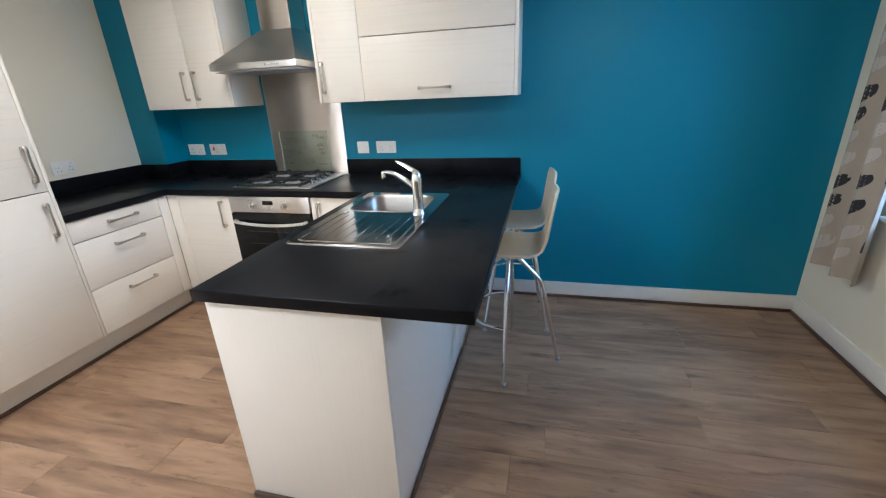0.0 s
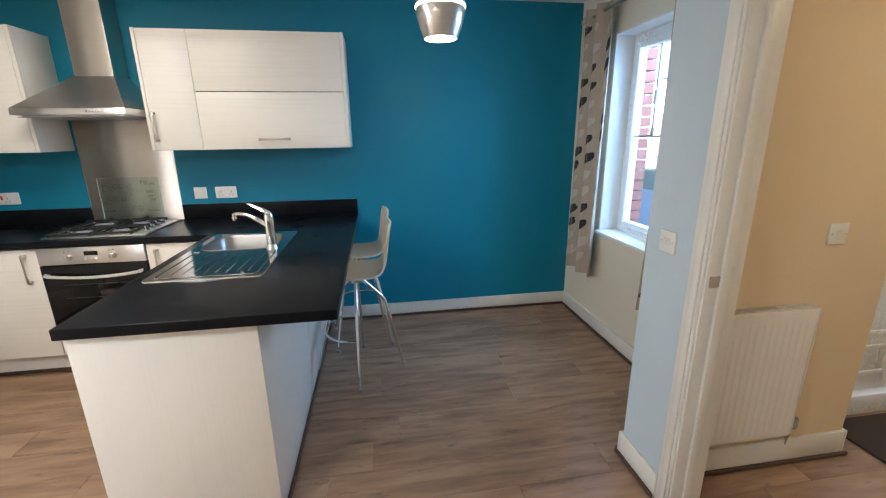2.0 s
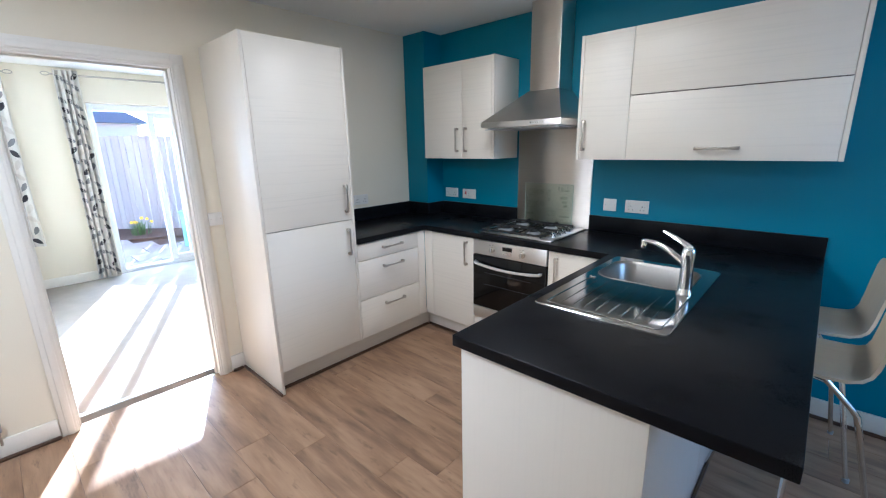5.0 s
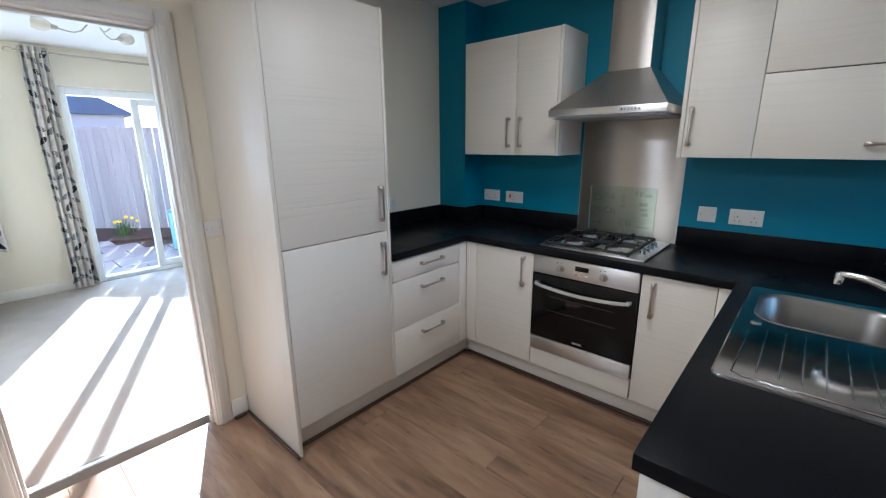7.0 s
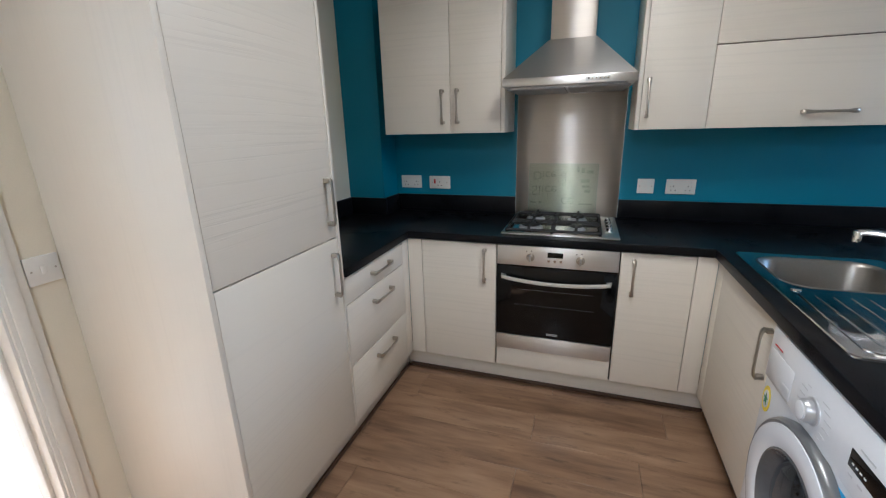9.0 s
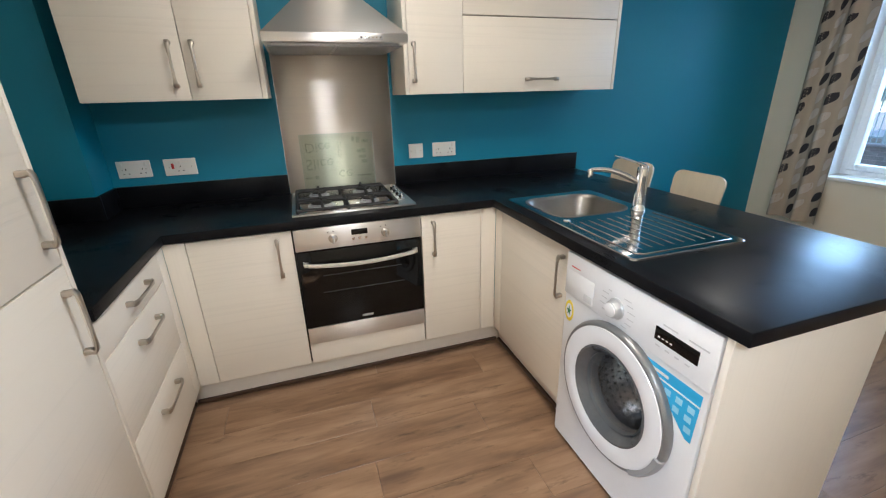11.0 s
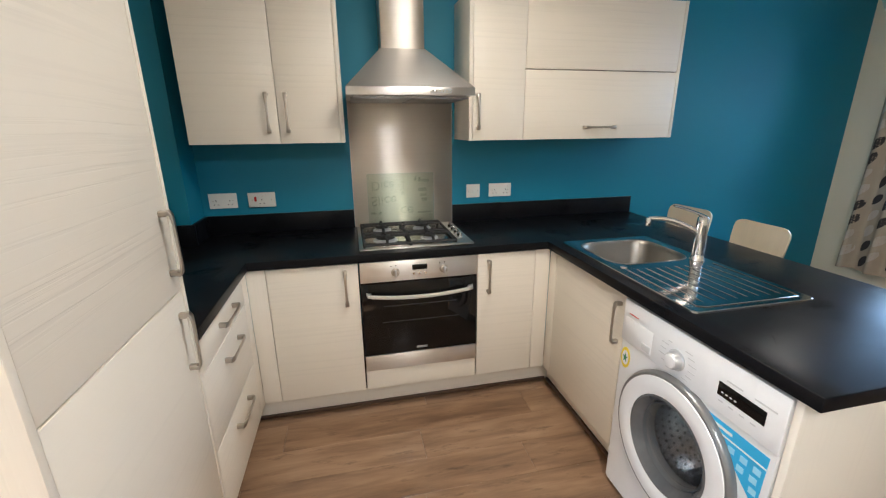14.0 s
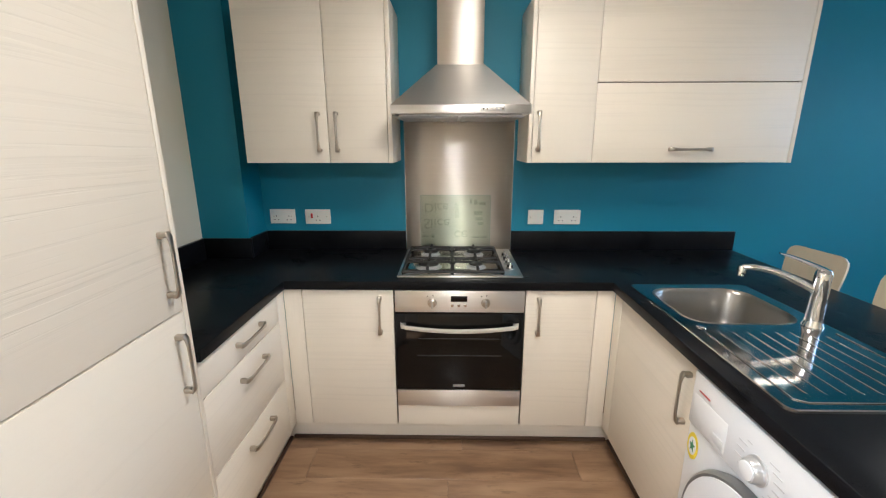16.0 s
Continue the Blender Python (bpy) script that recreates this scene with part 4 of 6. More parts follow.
for k in range(8):
    x = 0.835 + 0.046 * k
    y0 = -1.105 if k < 6 else -1.13
    bm = bmesh.new()
    tube(bm, [(x, y0, 0.917), (x, y0 - 0.02, 0.9187), (x, -1.445, 0.9187), (x + 0.004, -1.462, 0.917)], [0.001, 0.0024, 0.0024, 0.001], 10)
    part("drainer_rib", bm, SINK, sink)
bm = bmesh.new()
tube(bm, [(0.80, -1.09, 0.9180), (0.79, -1.12, 0.9195), (0.785, -1.48, 0.9195), (0.81, -1.495, 0.9195), (1.19, -1.495, 0.9195), (1.205, -1.48, 0.9195), (1.205, -1.12, 0.9195)], 0.0022, 8)
part("drainer_edge", bm, SINK, sink)
bm = bmesh.new()
lathe(bm, [(0.016, 0.9185), (0.016, 0.9215), (0.013, 0.9225)], 20, Matrix.Translation((0.80, -1.075, 0)))
part("overflow_cap", bm, CHROME, sink)

# mixer tap
tap = thing("mixer_tap", (1.176, -1.062, 0.9185), "polished chrome single-lever mixer tap on the sink", "tap")
T0 = Vector((1.176, -1.062, 0))
bm = bmesh.new()
lathe(bm, [(0.031, 0.9186), (0.031, 0.924), (0.027, 0.930), (0.025, 0.95), (0.0232, 1.03), (0.0238, 1.065), (0.0245, 1.09), (0.023, 1.108), (0.016, 1.117)], 28, Matrix.Translation(T0))
part("tap_body", bm, CHROME, tap)
end = Vector((0.976, -0.968, 0))
bm = bmesh.new()
pts, rad = [], []
for k in range(13):
    u = k / 12
    p = T0.lerp(end, u)
    p.z = 1.035 + 0.062 * math.sin(u * math.pi * 0.62) + 0.004 * u
    pts.append(p)
    rad.append(0.0135 - 0.004 * u)
tube(bm, pts, rad, 14)
spout = part("spout", bm, CHROME, tap)
bm = bmesh.new()
lathe(bm, [(0.012, 1.066), (0.0125, 1.070), (0.0125, 1.098), (0.010, 1.103)], 18, Matrix.Translation(end))
part("aerator", bm, CHROME, spout)
dirn = (end - T0).normalized()
side = Vector((-dirn.y, dirn.x, 0))
rings = []
for u, z, w, t in ((-0.1, 1.106, 0.017, 0.012), (0.02, 1.114, 0.020, 0.012), (0.2, 1.125, 0.018, 0.009), (0.5, 1.140, 0.015, 0.007), (0.8, 1.152, 0.012, 0.006), (1.0, 1.158, 0.009, 0.004)):
    c = T0 + dirn * (0.125 * u)
    c.z = z
    rings.append([c + side * (w * a) + Vector((0, 0, t * b)) for a, b in ((-1, 0), (-0.7, 0.7), (0, 1), (0.7, 0.7), (1, 0), (0.7, -0.6), (-0.7, -0.6))])
part("lever", loft(bmesh.new(), rings), CHROME, tap)

# washing machine, its front towards the floor space
wm = thing("washing_machine", (0.99, -1.57, 0), "white front-loading washing machine with stickers under the worktop", "washing machine")
WF = 0.700
WC, WZ = -1.560, 0.442
bm = bmesh.new()
for c in ((WF + 0.012, 1.255, -1.888, -1.878), (WF + 0.012, 1.255, -1.256, -1.246), (1.245, 1.255, -1.878, -1.256)):
    box(bm, c[0], c[1], c[2], c[3], 0.014, 0.862)
box(bm, WF + 0.012, 1.245, -1.878, -1.256, 0.852, 0.862)
box(bm, WF + 0.012, 1.245, -1.878, -1.256, 0.014, 0.024)
part("cabinet", bm, ENAMEL, wm)
bm = bmesh.new()
outer = [bm.verts.new((WF, y, z)) for y, z in rrect(-1.567, 0.438, 0.315, 0.418, 0.012)]
hole = [bm.verts.new((WF, WC + 0.150 * math.cos(a), WZ + 0.150 * math.sin(a))) for a in [math.tau * k / 48 for k in range(48)]]
edges = [bm.edges.new((a[i], a[(i + 1) % len(a)])) for a in (outer, hole) for i in range(len(a))]
bmesh.ops.triangle_fill(bm, use_beauty=True, use_dissolve=False, edges=edges)
loft(bm, [[Vector((WF, y, z)) for y, z in rrect(-1.567, 0.438, 0.315, 0.418, 0.012)], [Vector((WF + 0.004, y, z)) for y, z in rrect(-1.567, 0.438, 0.320, 0.423, 0.015)],
          [Vector((WF + 0.016, y, z)) for y, z in rrect(-1.567, 0.438, 0.321, 0.424, 0.016)]], caps=False)
bmesh.ops.remove_doubles(bm, verts=bm.verts, dist=0.0001)
part("front_panel", bm, ENAMEL, wm)
for fy in (-1.85, -1.29):
    for fx in (0.74, 1.21):
        bm = bmesh.new()
        lathe(bm, [(0.022, 0.0), (0.022, 0.012), (0.012, 0.02)], 14, Matrix.Translation((fx, fy, 0)))
        part("foot", bm, DARK, wm)
bm = bmesh.new()
box(bm, WF - 0.006, WF + 0.02, -1.8865, -1.2475, 0.690, 0.861, 0.005)
panel = part("control_panel", bm, ENAMEL, wm)
part("detergent_drawer", bx(WF - 0.0075, WF, -1.415, -1.262, 0.700, 0.795, 0.006), ENAMEL, panel)
# raised grey patch; its colour stands for the shade of the grip recess
part("recess_shade_patch", bx(WF - 0.0085, WF - 0.0065, -1.41, -1.365, 0.708, 0.735, 0.001), SHADEPL, panel)
part("maker_mark", bx(WF - 0.0102, WF - 0.0088, -1.335, -1.285, 0.812, 0.8155), RED, panel)
m = facing('x', -1, (WF - 0.006, -1.530, 0.758))
bm = bmesh.new()
lathe(bm, [(0.036, 0.0), (0.036, 0.004), (0.031, 0.007), (0.029, 0.022), (0.026, 0.026)], 32, m)
knob = part("programme_knob", bm, SILVERPL, panel, "white and silver programme knob")
bm = bmesh.new()
lathe(bm, [(0.024, 0.025), (0.023, 0.029), (0.020, 0.030)], 32, m)
part("knob_cap", bm, ENAMEL, knob)
random.seed(5)
for s in (1, -1):
    for k in range(6):
        a = radians(-55 + 22 * k)
        p = m @ Vector((s * 0.050 * math.cos(a), 0.058 * math.sin(a), 0.0))
        w = random.uniform(0.014, 0.032)
        y0 = p.y - s * 0.0 if s < 0 else p.y
        part("print_bar", bx(WF - 0.0068, WF - 0.0058, p.y, p.y - s * w, p.z, p.z + 0.0028), INK, panel, "", 0)
part("display", bx(WF - 0.0075, WF - 0.005, -1.838, -1.692, 0.745, 0.788, 0.001), BLACKGLASS, panel, "black display window")
for k in range(4):
    part("indicator", bx(WF - 0.0082, WF - 0.0072, -1.712 - 0.014 * k, -1.705 - 0.014 * k, 0.757, 0.761), PLASTIC, panel, "", 0)
part("print_bar", bx(WF - 0.0068, WF - 0.0058, -1.765, -1.715, 0.800, 0.804), INK, panel, "", 0)
part("print_bar", bx(WF - 0.0068, WF - 0.0058, -1.862, -1.80, 0.800, 0.804), INK, panel, "", 0)
for k in range(4):
    part("print_bar", bx(WF - 0.0068, WF - 0.0058, -1.715 - 0.034 * k, -1.700 - 0.034 * k, 0.727, 0.731), INK, panel, "", 0)
m = facing('x', -1, (WF, WC, WZ))
bm = bmesh.new()
lathe(bm, [(0.254, 0.0), (0.257, 0.012), (0.253, 0.024), (0.247, 0.029), (0.238, 0.028)], 64, m, caps=False)
part("door_rim", bm, RIMGREY, wm, "silver grey outer ring of the door")
bm = bmesh.new()
lathe(bm, [(0.240, 0.027), (0.238, 0.031), (0.212, 0.034), (0.184, 0.033), (0.172, 0.028)], 64, m, caps=False)
wdoor = part("door", bm, ENAMEL, wm, "white ring of the porthole door")
bm = bmesh.new()
lathe(bm, [(0.174, 0.029), (0.167, 0.031), (0.152, 0.014), (0.140, -0.010), (0.132, -0.020)], 64, m, caps=False)
part("inner_ring", bm, WELL, wdoor, "grey inner ring")
bm = bmesh.new()
lathe(bm, [(0.142, -0.004), (0.138, 0.002), (0.134, -0.012), (0.131, -0.030), (0.133, -0.045)], 48, m, caps=False)
part("gasket", bm, RUBBER, wm, "grey rubber gasket")
bm = bmesh.new()
lathe(bm, [(0.136, 0.004), (0.120, 0.012), (0.080, 0.020), (0.03, 0.023), (0.002, 0.0235)], 48, m, caps=False)
g = part("door_glass", bm, DOORGLASS, wdoor, "clear glass bowl of the door")
g.visible_shadow = False
bm = bmesh.new()
lathe(bm, [(0.133, -0.045), (0.165, -0.055), (0.165, -0.30), (0.11, -0.33), (0.002, -0.335)], 48, m, caps=False)
drum = part("drum", bm, DRUM, wm, "perforated steel drum")
bm = bmesh.new()
for rr in range(7):
    for k in range(40):
        a = math.tau * (k + 0.5 * (rr % 2)) / 40
        lathe(bm, [(0.0042, 0), (0.0042, 0.001)], 6, m @ Matrix.Rotation(a, 4, 'Z') @ Matrix.Translation((0.1645, 0, -0.075 - 0.030 * rr)) @ Matrix.Rotation(-math.pi / 2, 4, 'Y'))
for rr in range(1, 6):
    for k in range(6 * rr):
        a = math.tau * k / (6 * rr)
        lathe(bm, [(0.0035, 0), (0.0035, 0.001)], 6, m @ Matrix.Translation((0.018 * rr * math.cos(a), 0.018 * rr * math.sin(a), -0.3325)))
tagged(part("drum_holes", bm, DARK, drum, "", 0), kind="stuff")
for k in range(3):
    a = math.tau * k / 3 + 0.6
    bm = bmesh.new()
    box(bm, 0.125, 0.163, -0.018, 0.018, -0.29, -0.09, 0.012)
    part("drum_paddle", placed(bm, m @ Matrix.Rotation(a, 4, 'Z')), DRUM, drum)
bm = bmesh.new()
rings = []
for k in range(9):
    a = radians(-52 + 40 * k / 8)
    rings.append([m @ Vector((rr * math.cos(a), rr * math.sin(a), z)) for rr, z in ((0.236, 0.028), (0.236, 0.037), (0.252, 0.037), (0.259, 0.026), (0.259, 0.012))])
part("door_grip", loft(bmesh.new(), rings), GREYPL, wdoor, "grey door grip")
bm = bmesh.new()
prism(bm, [(-1.664, 0.668), (-1.868, 0.668), (-1.862, 0.505), (-1.845, 0.505)], 'x', WF - 0.0016, WF - 0.0004)
st = part("blue_sticker", bm, BLUE, wm, "bright blue triangular information sticker", 0)
part("sticker_band", bx(WF - 0.0024, WF - 0.0014, -1.867, -1.685, 0.628, 0.633), ENAMEL, st, "", 0)
part("sticker_band", bx(WF - 0.0024, WF - 0.0014, -1.76, -1.70, 0.645, 0.654), ENAMEL, st, "", 0)
for iy, iz in ((-1.765, 0.605), (-1.805, 0.605), (-1.845, 0.605), (-1.80, 0.572), (-1.84, 0.572), (-1.845, 0.538)):
    part("sticker_icon", bx(WF - 0.0024, WF - 0.0014, iy - 0.011, iy + 0.011, iz - 0.010, iz + 0.010, 0.0004), PALEBLUE, st, "", 0)
bm = bmesh.new()
prism(bm, [(-1.282 + 0.026 * math.cos(k * math.tau / 24), 0.622 + 0.044 * math.sin(k * math.tau / 24)) for k in range(24)], 'x', WF - 0.0016, WF - 0.0004)
st = part("yellow_sticker", bm, YELLOW, wm, "yellow oval sticker with a green star", 0)
bm = bmesh.new()
prism(bm, [(-1.282 + 0.018 * math.cos(k * math.tau / 24), 0.622 + 0.030 * math.sin(k * math.tau / 24)) for k in range(24)], 'x', WF - 0.0024, WF - 0.0014)
part("sticker_ground", bm, ENAMEL, st, "", 0)
bm = bmesh.new()
prism(bm, [(-1.282 + (0.015 if k % 2 else 0.006) * math.sin(k * math.pi / 5), 0.622 - (0.022 if k % 2 else 0.009) * math.cos(k * math.pi / 5)) for k in range(10)], 'x', WF - 0.0032, WF - 0.0022)
part("star", bm, GREEN, st, "", 0)
bm = bmesh.new()
tube(bm, [(WF - 0.001, -1.74 - 0.06 * u, 0.10 + 0.018 * math.sin(u * math.pi)) for u in (0, 0.25, 0.5, 0.75, 1)], 0.0018, 6)
part("filter_flap_groove", bm, INK, wm)


# stools
def stool(at, turn_legs, turn_seat, label):
    st = thing("bar_stool", (0, 0, 0), label, "bar stool", "stools at the breakfast bar", m=Matrix.Translation(at))
    prof = [(-0.185, 0.674), (-0.17, 0.684), (-0.11, 0.689), (-0.03, 0.686), (0.05, 0.684), (0.11, 0.687), (0.148, 0.696), (0.172, 0.714), (0.186, 0.748), (0.196, 0.81), (0.206, 0.88), (0.216, 0.945), (0.221, 0.970), (0.2245, 0.986), (0.226, 0.991)]
    wid = [0.10, 0.150, 0.176, 0.188, 0.190, 0.186, 0.172, 0.158, 0.150, 0.150, 0.156, 0.158, 0.152, 0.132, 0.105]
    rot = Matrix.Rotation(turn_seat, 4, 'Z')
    bm = bmesh.new()
    n = 11

    def shell(th):
        rows = []
        for i, ((x, z), w) in enumerate(zip(prof, wid)):
            a, b = prof[max(i - 1, 0)], prof[min(i + 1, len(prof) - 1)]
            d = Vector((b[0] - a[0], 0, b[1] - a[1])).normalized()
            nr = Vector((-d.z, 0, d.x))
            row = []
            for k in range(n):
                v = -1 + 2 * k / (n - 1)
                row.append(Vector((x, w * v, z)) + nr * (0.012 * v * v + th))
            rows.append(row)
        return rows
    up, low = shell(0.0), shell(-0.012)
    loft(bm, [[rot @ v for v in u] + [rot @ v for v in reversed(l)] for u, l in zip(up, low)])
    part("seat_shell", bm, PLY, st, "cream moulded plywood seat and back", 50)
    bm = bmesh.new()
    lathe(bm, [(0.07, 0.653), (0.07, 0.660), (0.035, 0.660)], 24)
    lathe(bm, [(0.034, 0.610), (0.036, 0.615), (0.036, 0.653), (0.03, 0.655)], 24)
    part("hub", bm, CHROME, st, "chrome swivel hub")
    for k in range(4):
        a = turn_legs + k * math.pi / 2
        c, s = math.cos(a), math.sin(a)
        bm = bmesh.new()
        tube(bm, [(r * c, r * s, z) for r, z in ((0.022, 0.640), (0.06, 0.605), (0.155, 0.505), (0.172, 0.48), (0.182, 0.44), (0.278, 0.008))], [0.0115] * 5 + [0.010], 12)
        leg = part("leg", bm, CHROME, st, "chrome tubular leg")
        bm = bmesh.new()
        lathe(bm, [(0.012, 0.0), (0.013, 0.01), (0.0115, 0.02)], 12, Matrix.Translation((0.2785 * c, 0.2785 * s, 0)))
        part("foot_cap", bm, GREYPL, leg)
    bm = bmesh.new()
    tube(bm, [(0.213 * math.cos(a), 0.213 * math.sin(a), 0.30) for a in [turn_legs + math.pi / 2 + math.pi * k / 24 for k in range(25)]], 0.0075, 10)
    part("footrest", bm, CHROME, st, "chrome footrest arc")
    return st


stool((1.590, -0.815, 0), 0.0, 0.0, "cream ply bar stool with chrome legs, near the worktop's end")
stool((1.584, -0.355, 0), radians(-37), radians(6), "cream ply bar stool with chrome legs, beside the teal wall")

# pendant lamp
pend = thing("pendant_lamp", (2.12, -1.01, 2.46), "brushed aluminium dome pendant lamp, switched on", "lamp")
PM = Matrix.Translation((2.12, -1.01, 0.018)) @ Matrix.Diagonal((0.82, 0.82, 1.0, 1.0))
bm = bmesh.new()
lathe(bm, [(0.101, 1.962), (0.106, 1.964), (0.132, 2.015), (0.150, 2.070), (0.156, 2.110), (0.153, 2.118), (0.150, 2.150), (0.135, 2.195), (0.100, 2.235), (0.05, 2.255), (0.03, 2.262),
           (0.03, 2.259), (0.048, 2.252), (0.097, 2.231), (0.131, 2.193), (0.146, 2.150), (0.151, 2.110), (0.145, 2.070), (0.127, 2.015), (0.101, 1.962)], 48, PM, caps=False)
shade = part("shade", bm, ALU, pend, "brushed aluminium shade")
bm = bmesh.new()
lathe(bm, [(0.1572, 2.104), (0.1585, 2.108), (0.1585, 2.114), (0.1565, 2.118)], 48, PM, caps=False)
part("shade_band", bm, SLIT, shade, "glowing slit round the shade")
bm = bmesh.new()
lathe(bm, [(0.104, 1.974), (0.06, 1.978), (0.003, 1.979)], 40, PM)
part("diffuser", bm, BULB, pend, "glowing opal diffuser")
bm = bmesh.new()
tube(bm, [(2.12, -1.01, 2.25), (2.12, -1.01, 2.44)], 0.004, 8)
part("flex", bm, PLASTIC, pend)
bm = bmesh.new()
lathe(bm, [(0.022, 2.42), (0.05, 2.438), (0.052, 2.459)], 24, PM)
part("ceiling_rose", bm, PLASTIC, pend)


# ---- curtains ----
def curtain(name, x, sgn, y0, y1, z0, z1, folds, amp, fabric, label, seed, group, leaf=0.15, order=(LEAFDARK, LEAFGREY, LEAFPALE, LEAFPALE)):
    cur = thing(name, (x, (y0 + y1) / 2, z1), label, "curtain", group)
    rnd = random.Random(seed)
    ph = rnd.uniform(0, 6)

    def at(u, v, off=0.0):
        flare = 1.0 + 0.10 * (1 - v)
        yc = (y0 + y1) / 2
        yy = yc + (y0 + (y1 - y0) * u - yc) * flare + 0.006 * math.sin(5 * v + 9 * u)
        a = math.tau * folds * u + ph + 0.5 * math.sin(2.3 * v + ph)
        xx = x + amp * (0.75 + 0.25 * (1 - v)) * math.sin(a) + 0.3 * amp * math.sin(2.1 * a + 1)
        d = Vector((sgn, -0.35 * math.cos(a), 0)).normalized()
        return Vector((xx, yy, z0 + (z1 - z0) * v)) + d * off
    nu, nv = max(28, folds * 14), 16
    bm = bmesh.new()
    front = [[bm.verts.new(at(i / nu, j / nv, 0.002)) for i in range(nu + 1)] for j in range(nv + 1)]
    rear = [[bm.verts.new(at(i / nu, j / nv, -0.002)) for i in range(nu + 1)] for j in range(nv + 1)]
    for j in range(nv):
        for i in range(nu):
            bm.faces.new((front[j][i], front[j][i + 1], front[j + 1][i + 1], front[j + 1][i]))
            bm.faces.new((rear[j][i], rear[j + 1][i], rear[j + 1][i + 1], rear[j][i + 1]))
    for i in range(nu):
        bm.faces.new((front[0][i], rear[0][i], rear[0][i + 1], front[0][i + 1]))
        bm.faces.new((front[nv][i], front[nv][i + 1], rear[nv][i + 1], rear[nv][i]))
    for j in range(nv):
        bm.faces.new((front[j][0], front[j + 1][0], rear[j + 1][0], rear[j][0]))
        bm.faces.new((front[j][nu], rear[j][nu], rear[j + 1][nu], front[j + 1][nu]))
    cloth = part("cloth", bm, fabric, cur, "", 80)
    wide, high = abs(y1 - y0), z1 - z0
    spots = []
    cols = max(2, round(wide / (0.8 * leaf)))
    for c in range(cols):
        z, k = 0.06 + 0.5 * leaf * (c % 2) + rnd.uniform(0, 0.03), (c * 2) % 4
        while z < high - 0.05:
            spots.append(((c + 0.5) / cols + rnd.uniform(-0.03, 0.03), z / high, order[k % 4]))
            z += 1.10 * leaf + rnd.uniform(-0.012, 0.012)
            k += 1
    for u, v, print_mat in spots:
        ln, w = leaf * rnd.uniform(0.92, 1.05), leaf * rnd.uniform(0.215, 0.255)
        ang = math.pi - 0.98 + rnd.uniform(-0.2, 0.2) if sgn < 0 else 1.9 + rnd.choice((-0.9, 0.5)) + rnd.uniform(-0.2, 0.2)
        ca, sa = math.cos(ang), math.sin(ang)
        bm = bmesh.new()
        rows = []
        for k in range(9):
            s = -0.5 + k / 8
            hw = w * max(0.02, (1 - (2 * s) ** 2)) ** 0.8 * (1 + 0.3 * s)
            row = []
            for q in (-1, -0.5, 0, 0.5, 1):
                a, b = s * ln + 0.0, q * hw + 0.10 * ln * s * s
                du, dv = (a * ca - b * sa) * 0.80 / wide, (a * sa + b * ca) / high
                row.append(bm.verts.new(at(min(0.995, max(0.005, u + du)), min(0.99, max(0.01, v + dv)), 0.0035)))
            rows.append(row)
        for r0, r1 in zip(rows, rows[1:]):
            for q in range(4):
                bm.faces.new((r0[q], r0[q + 1], r1[q + 1], r1[q]))
        part("printed_leaf", bm, print_mat, cloth, "", 80)
    return cur


def pole(name, x, y0, y1, z, wall_x, label):
    p = thing(name, (x, (y0 + y1) / 2, z), label, "curtain pole")
    bm = bmesh.new()
    tube(bm, [(x, y0, z), (x, y1, z)], 0.011, 12)
    part("rod", bm, NICKEL, p)
    for yy, s in ((y0, -1), (y1, 1)):
        bm = bmesh.new()
        tube(bm, [(x, yy + s * 0.045 + 0.035 * math.cos(a), z + 0.018 * math.sin(a)) for a in [math.tau * k / 16 for k in range(17)]], 0.005, 8)
        tube(bm, [(x, yy, z), (x, yy + s * 0.014, z)], 0.008, 8)
        part("finial", bm, NICKEL, p, "open loop finial")
    for f in (0.12, 0.88):
        yy = y0 + (y1 - y0) * f
        bm = bmesh.new()
        tube(bm, [(x, yy, z - 0.014), (wall_x, yy, z - 0.014)], 0.007, 10)
        lathe(bm, [(0.022, 0), (0.022, 0.006), (0.015, 0.009)], 16, facing('x', 1 if x > wall_x else -1, (wall_x, yy, z - 0.014)))
        part("bracket", bm, NICKEL, p)
    return p


pole("curtain_pole", 3.305, -1.74, -0.24, 2.285, 3.389, "satin metal curtain pole over the kitchen window")
curtain("curtain", 3.300, -1, -0.575, -0.26, 0.45, 2.33, 2, 0.034, FABRIC, "taupe leaf-print curtain drawn back at the kitchen window", 2, "kitchen curtains", 0.108, (LEAFDARK, LEAFDARK, LEAFPALE, LEAFPALE))
curtain("curtain", 3.300, -1, -1.755, -1.228, 0.45, 2.33, 3, 0.034, FABRIC, "taupe leaf-print curtain beside the hall wall", 5, "kitchen curtains", 0.108, (LEAFDARK, LEAFPALE, LEAFDARK, LEAFGREY))


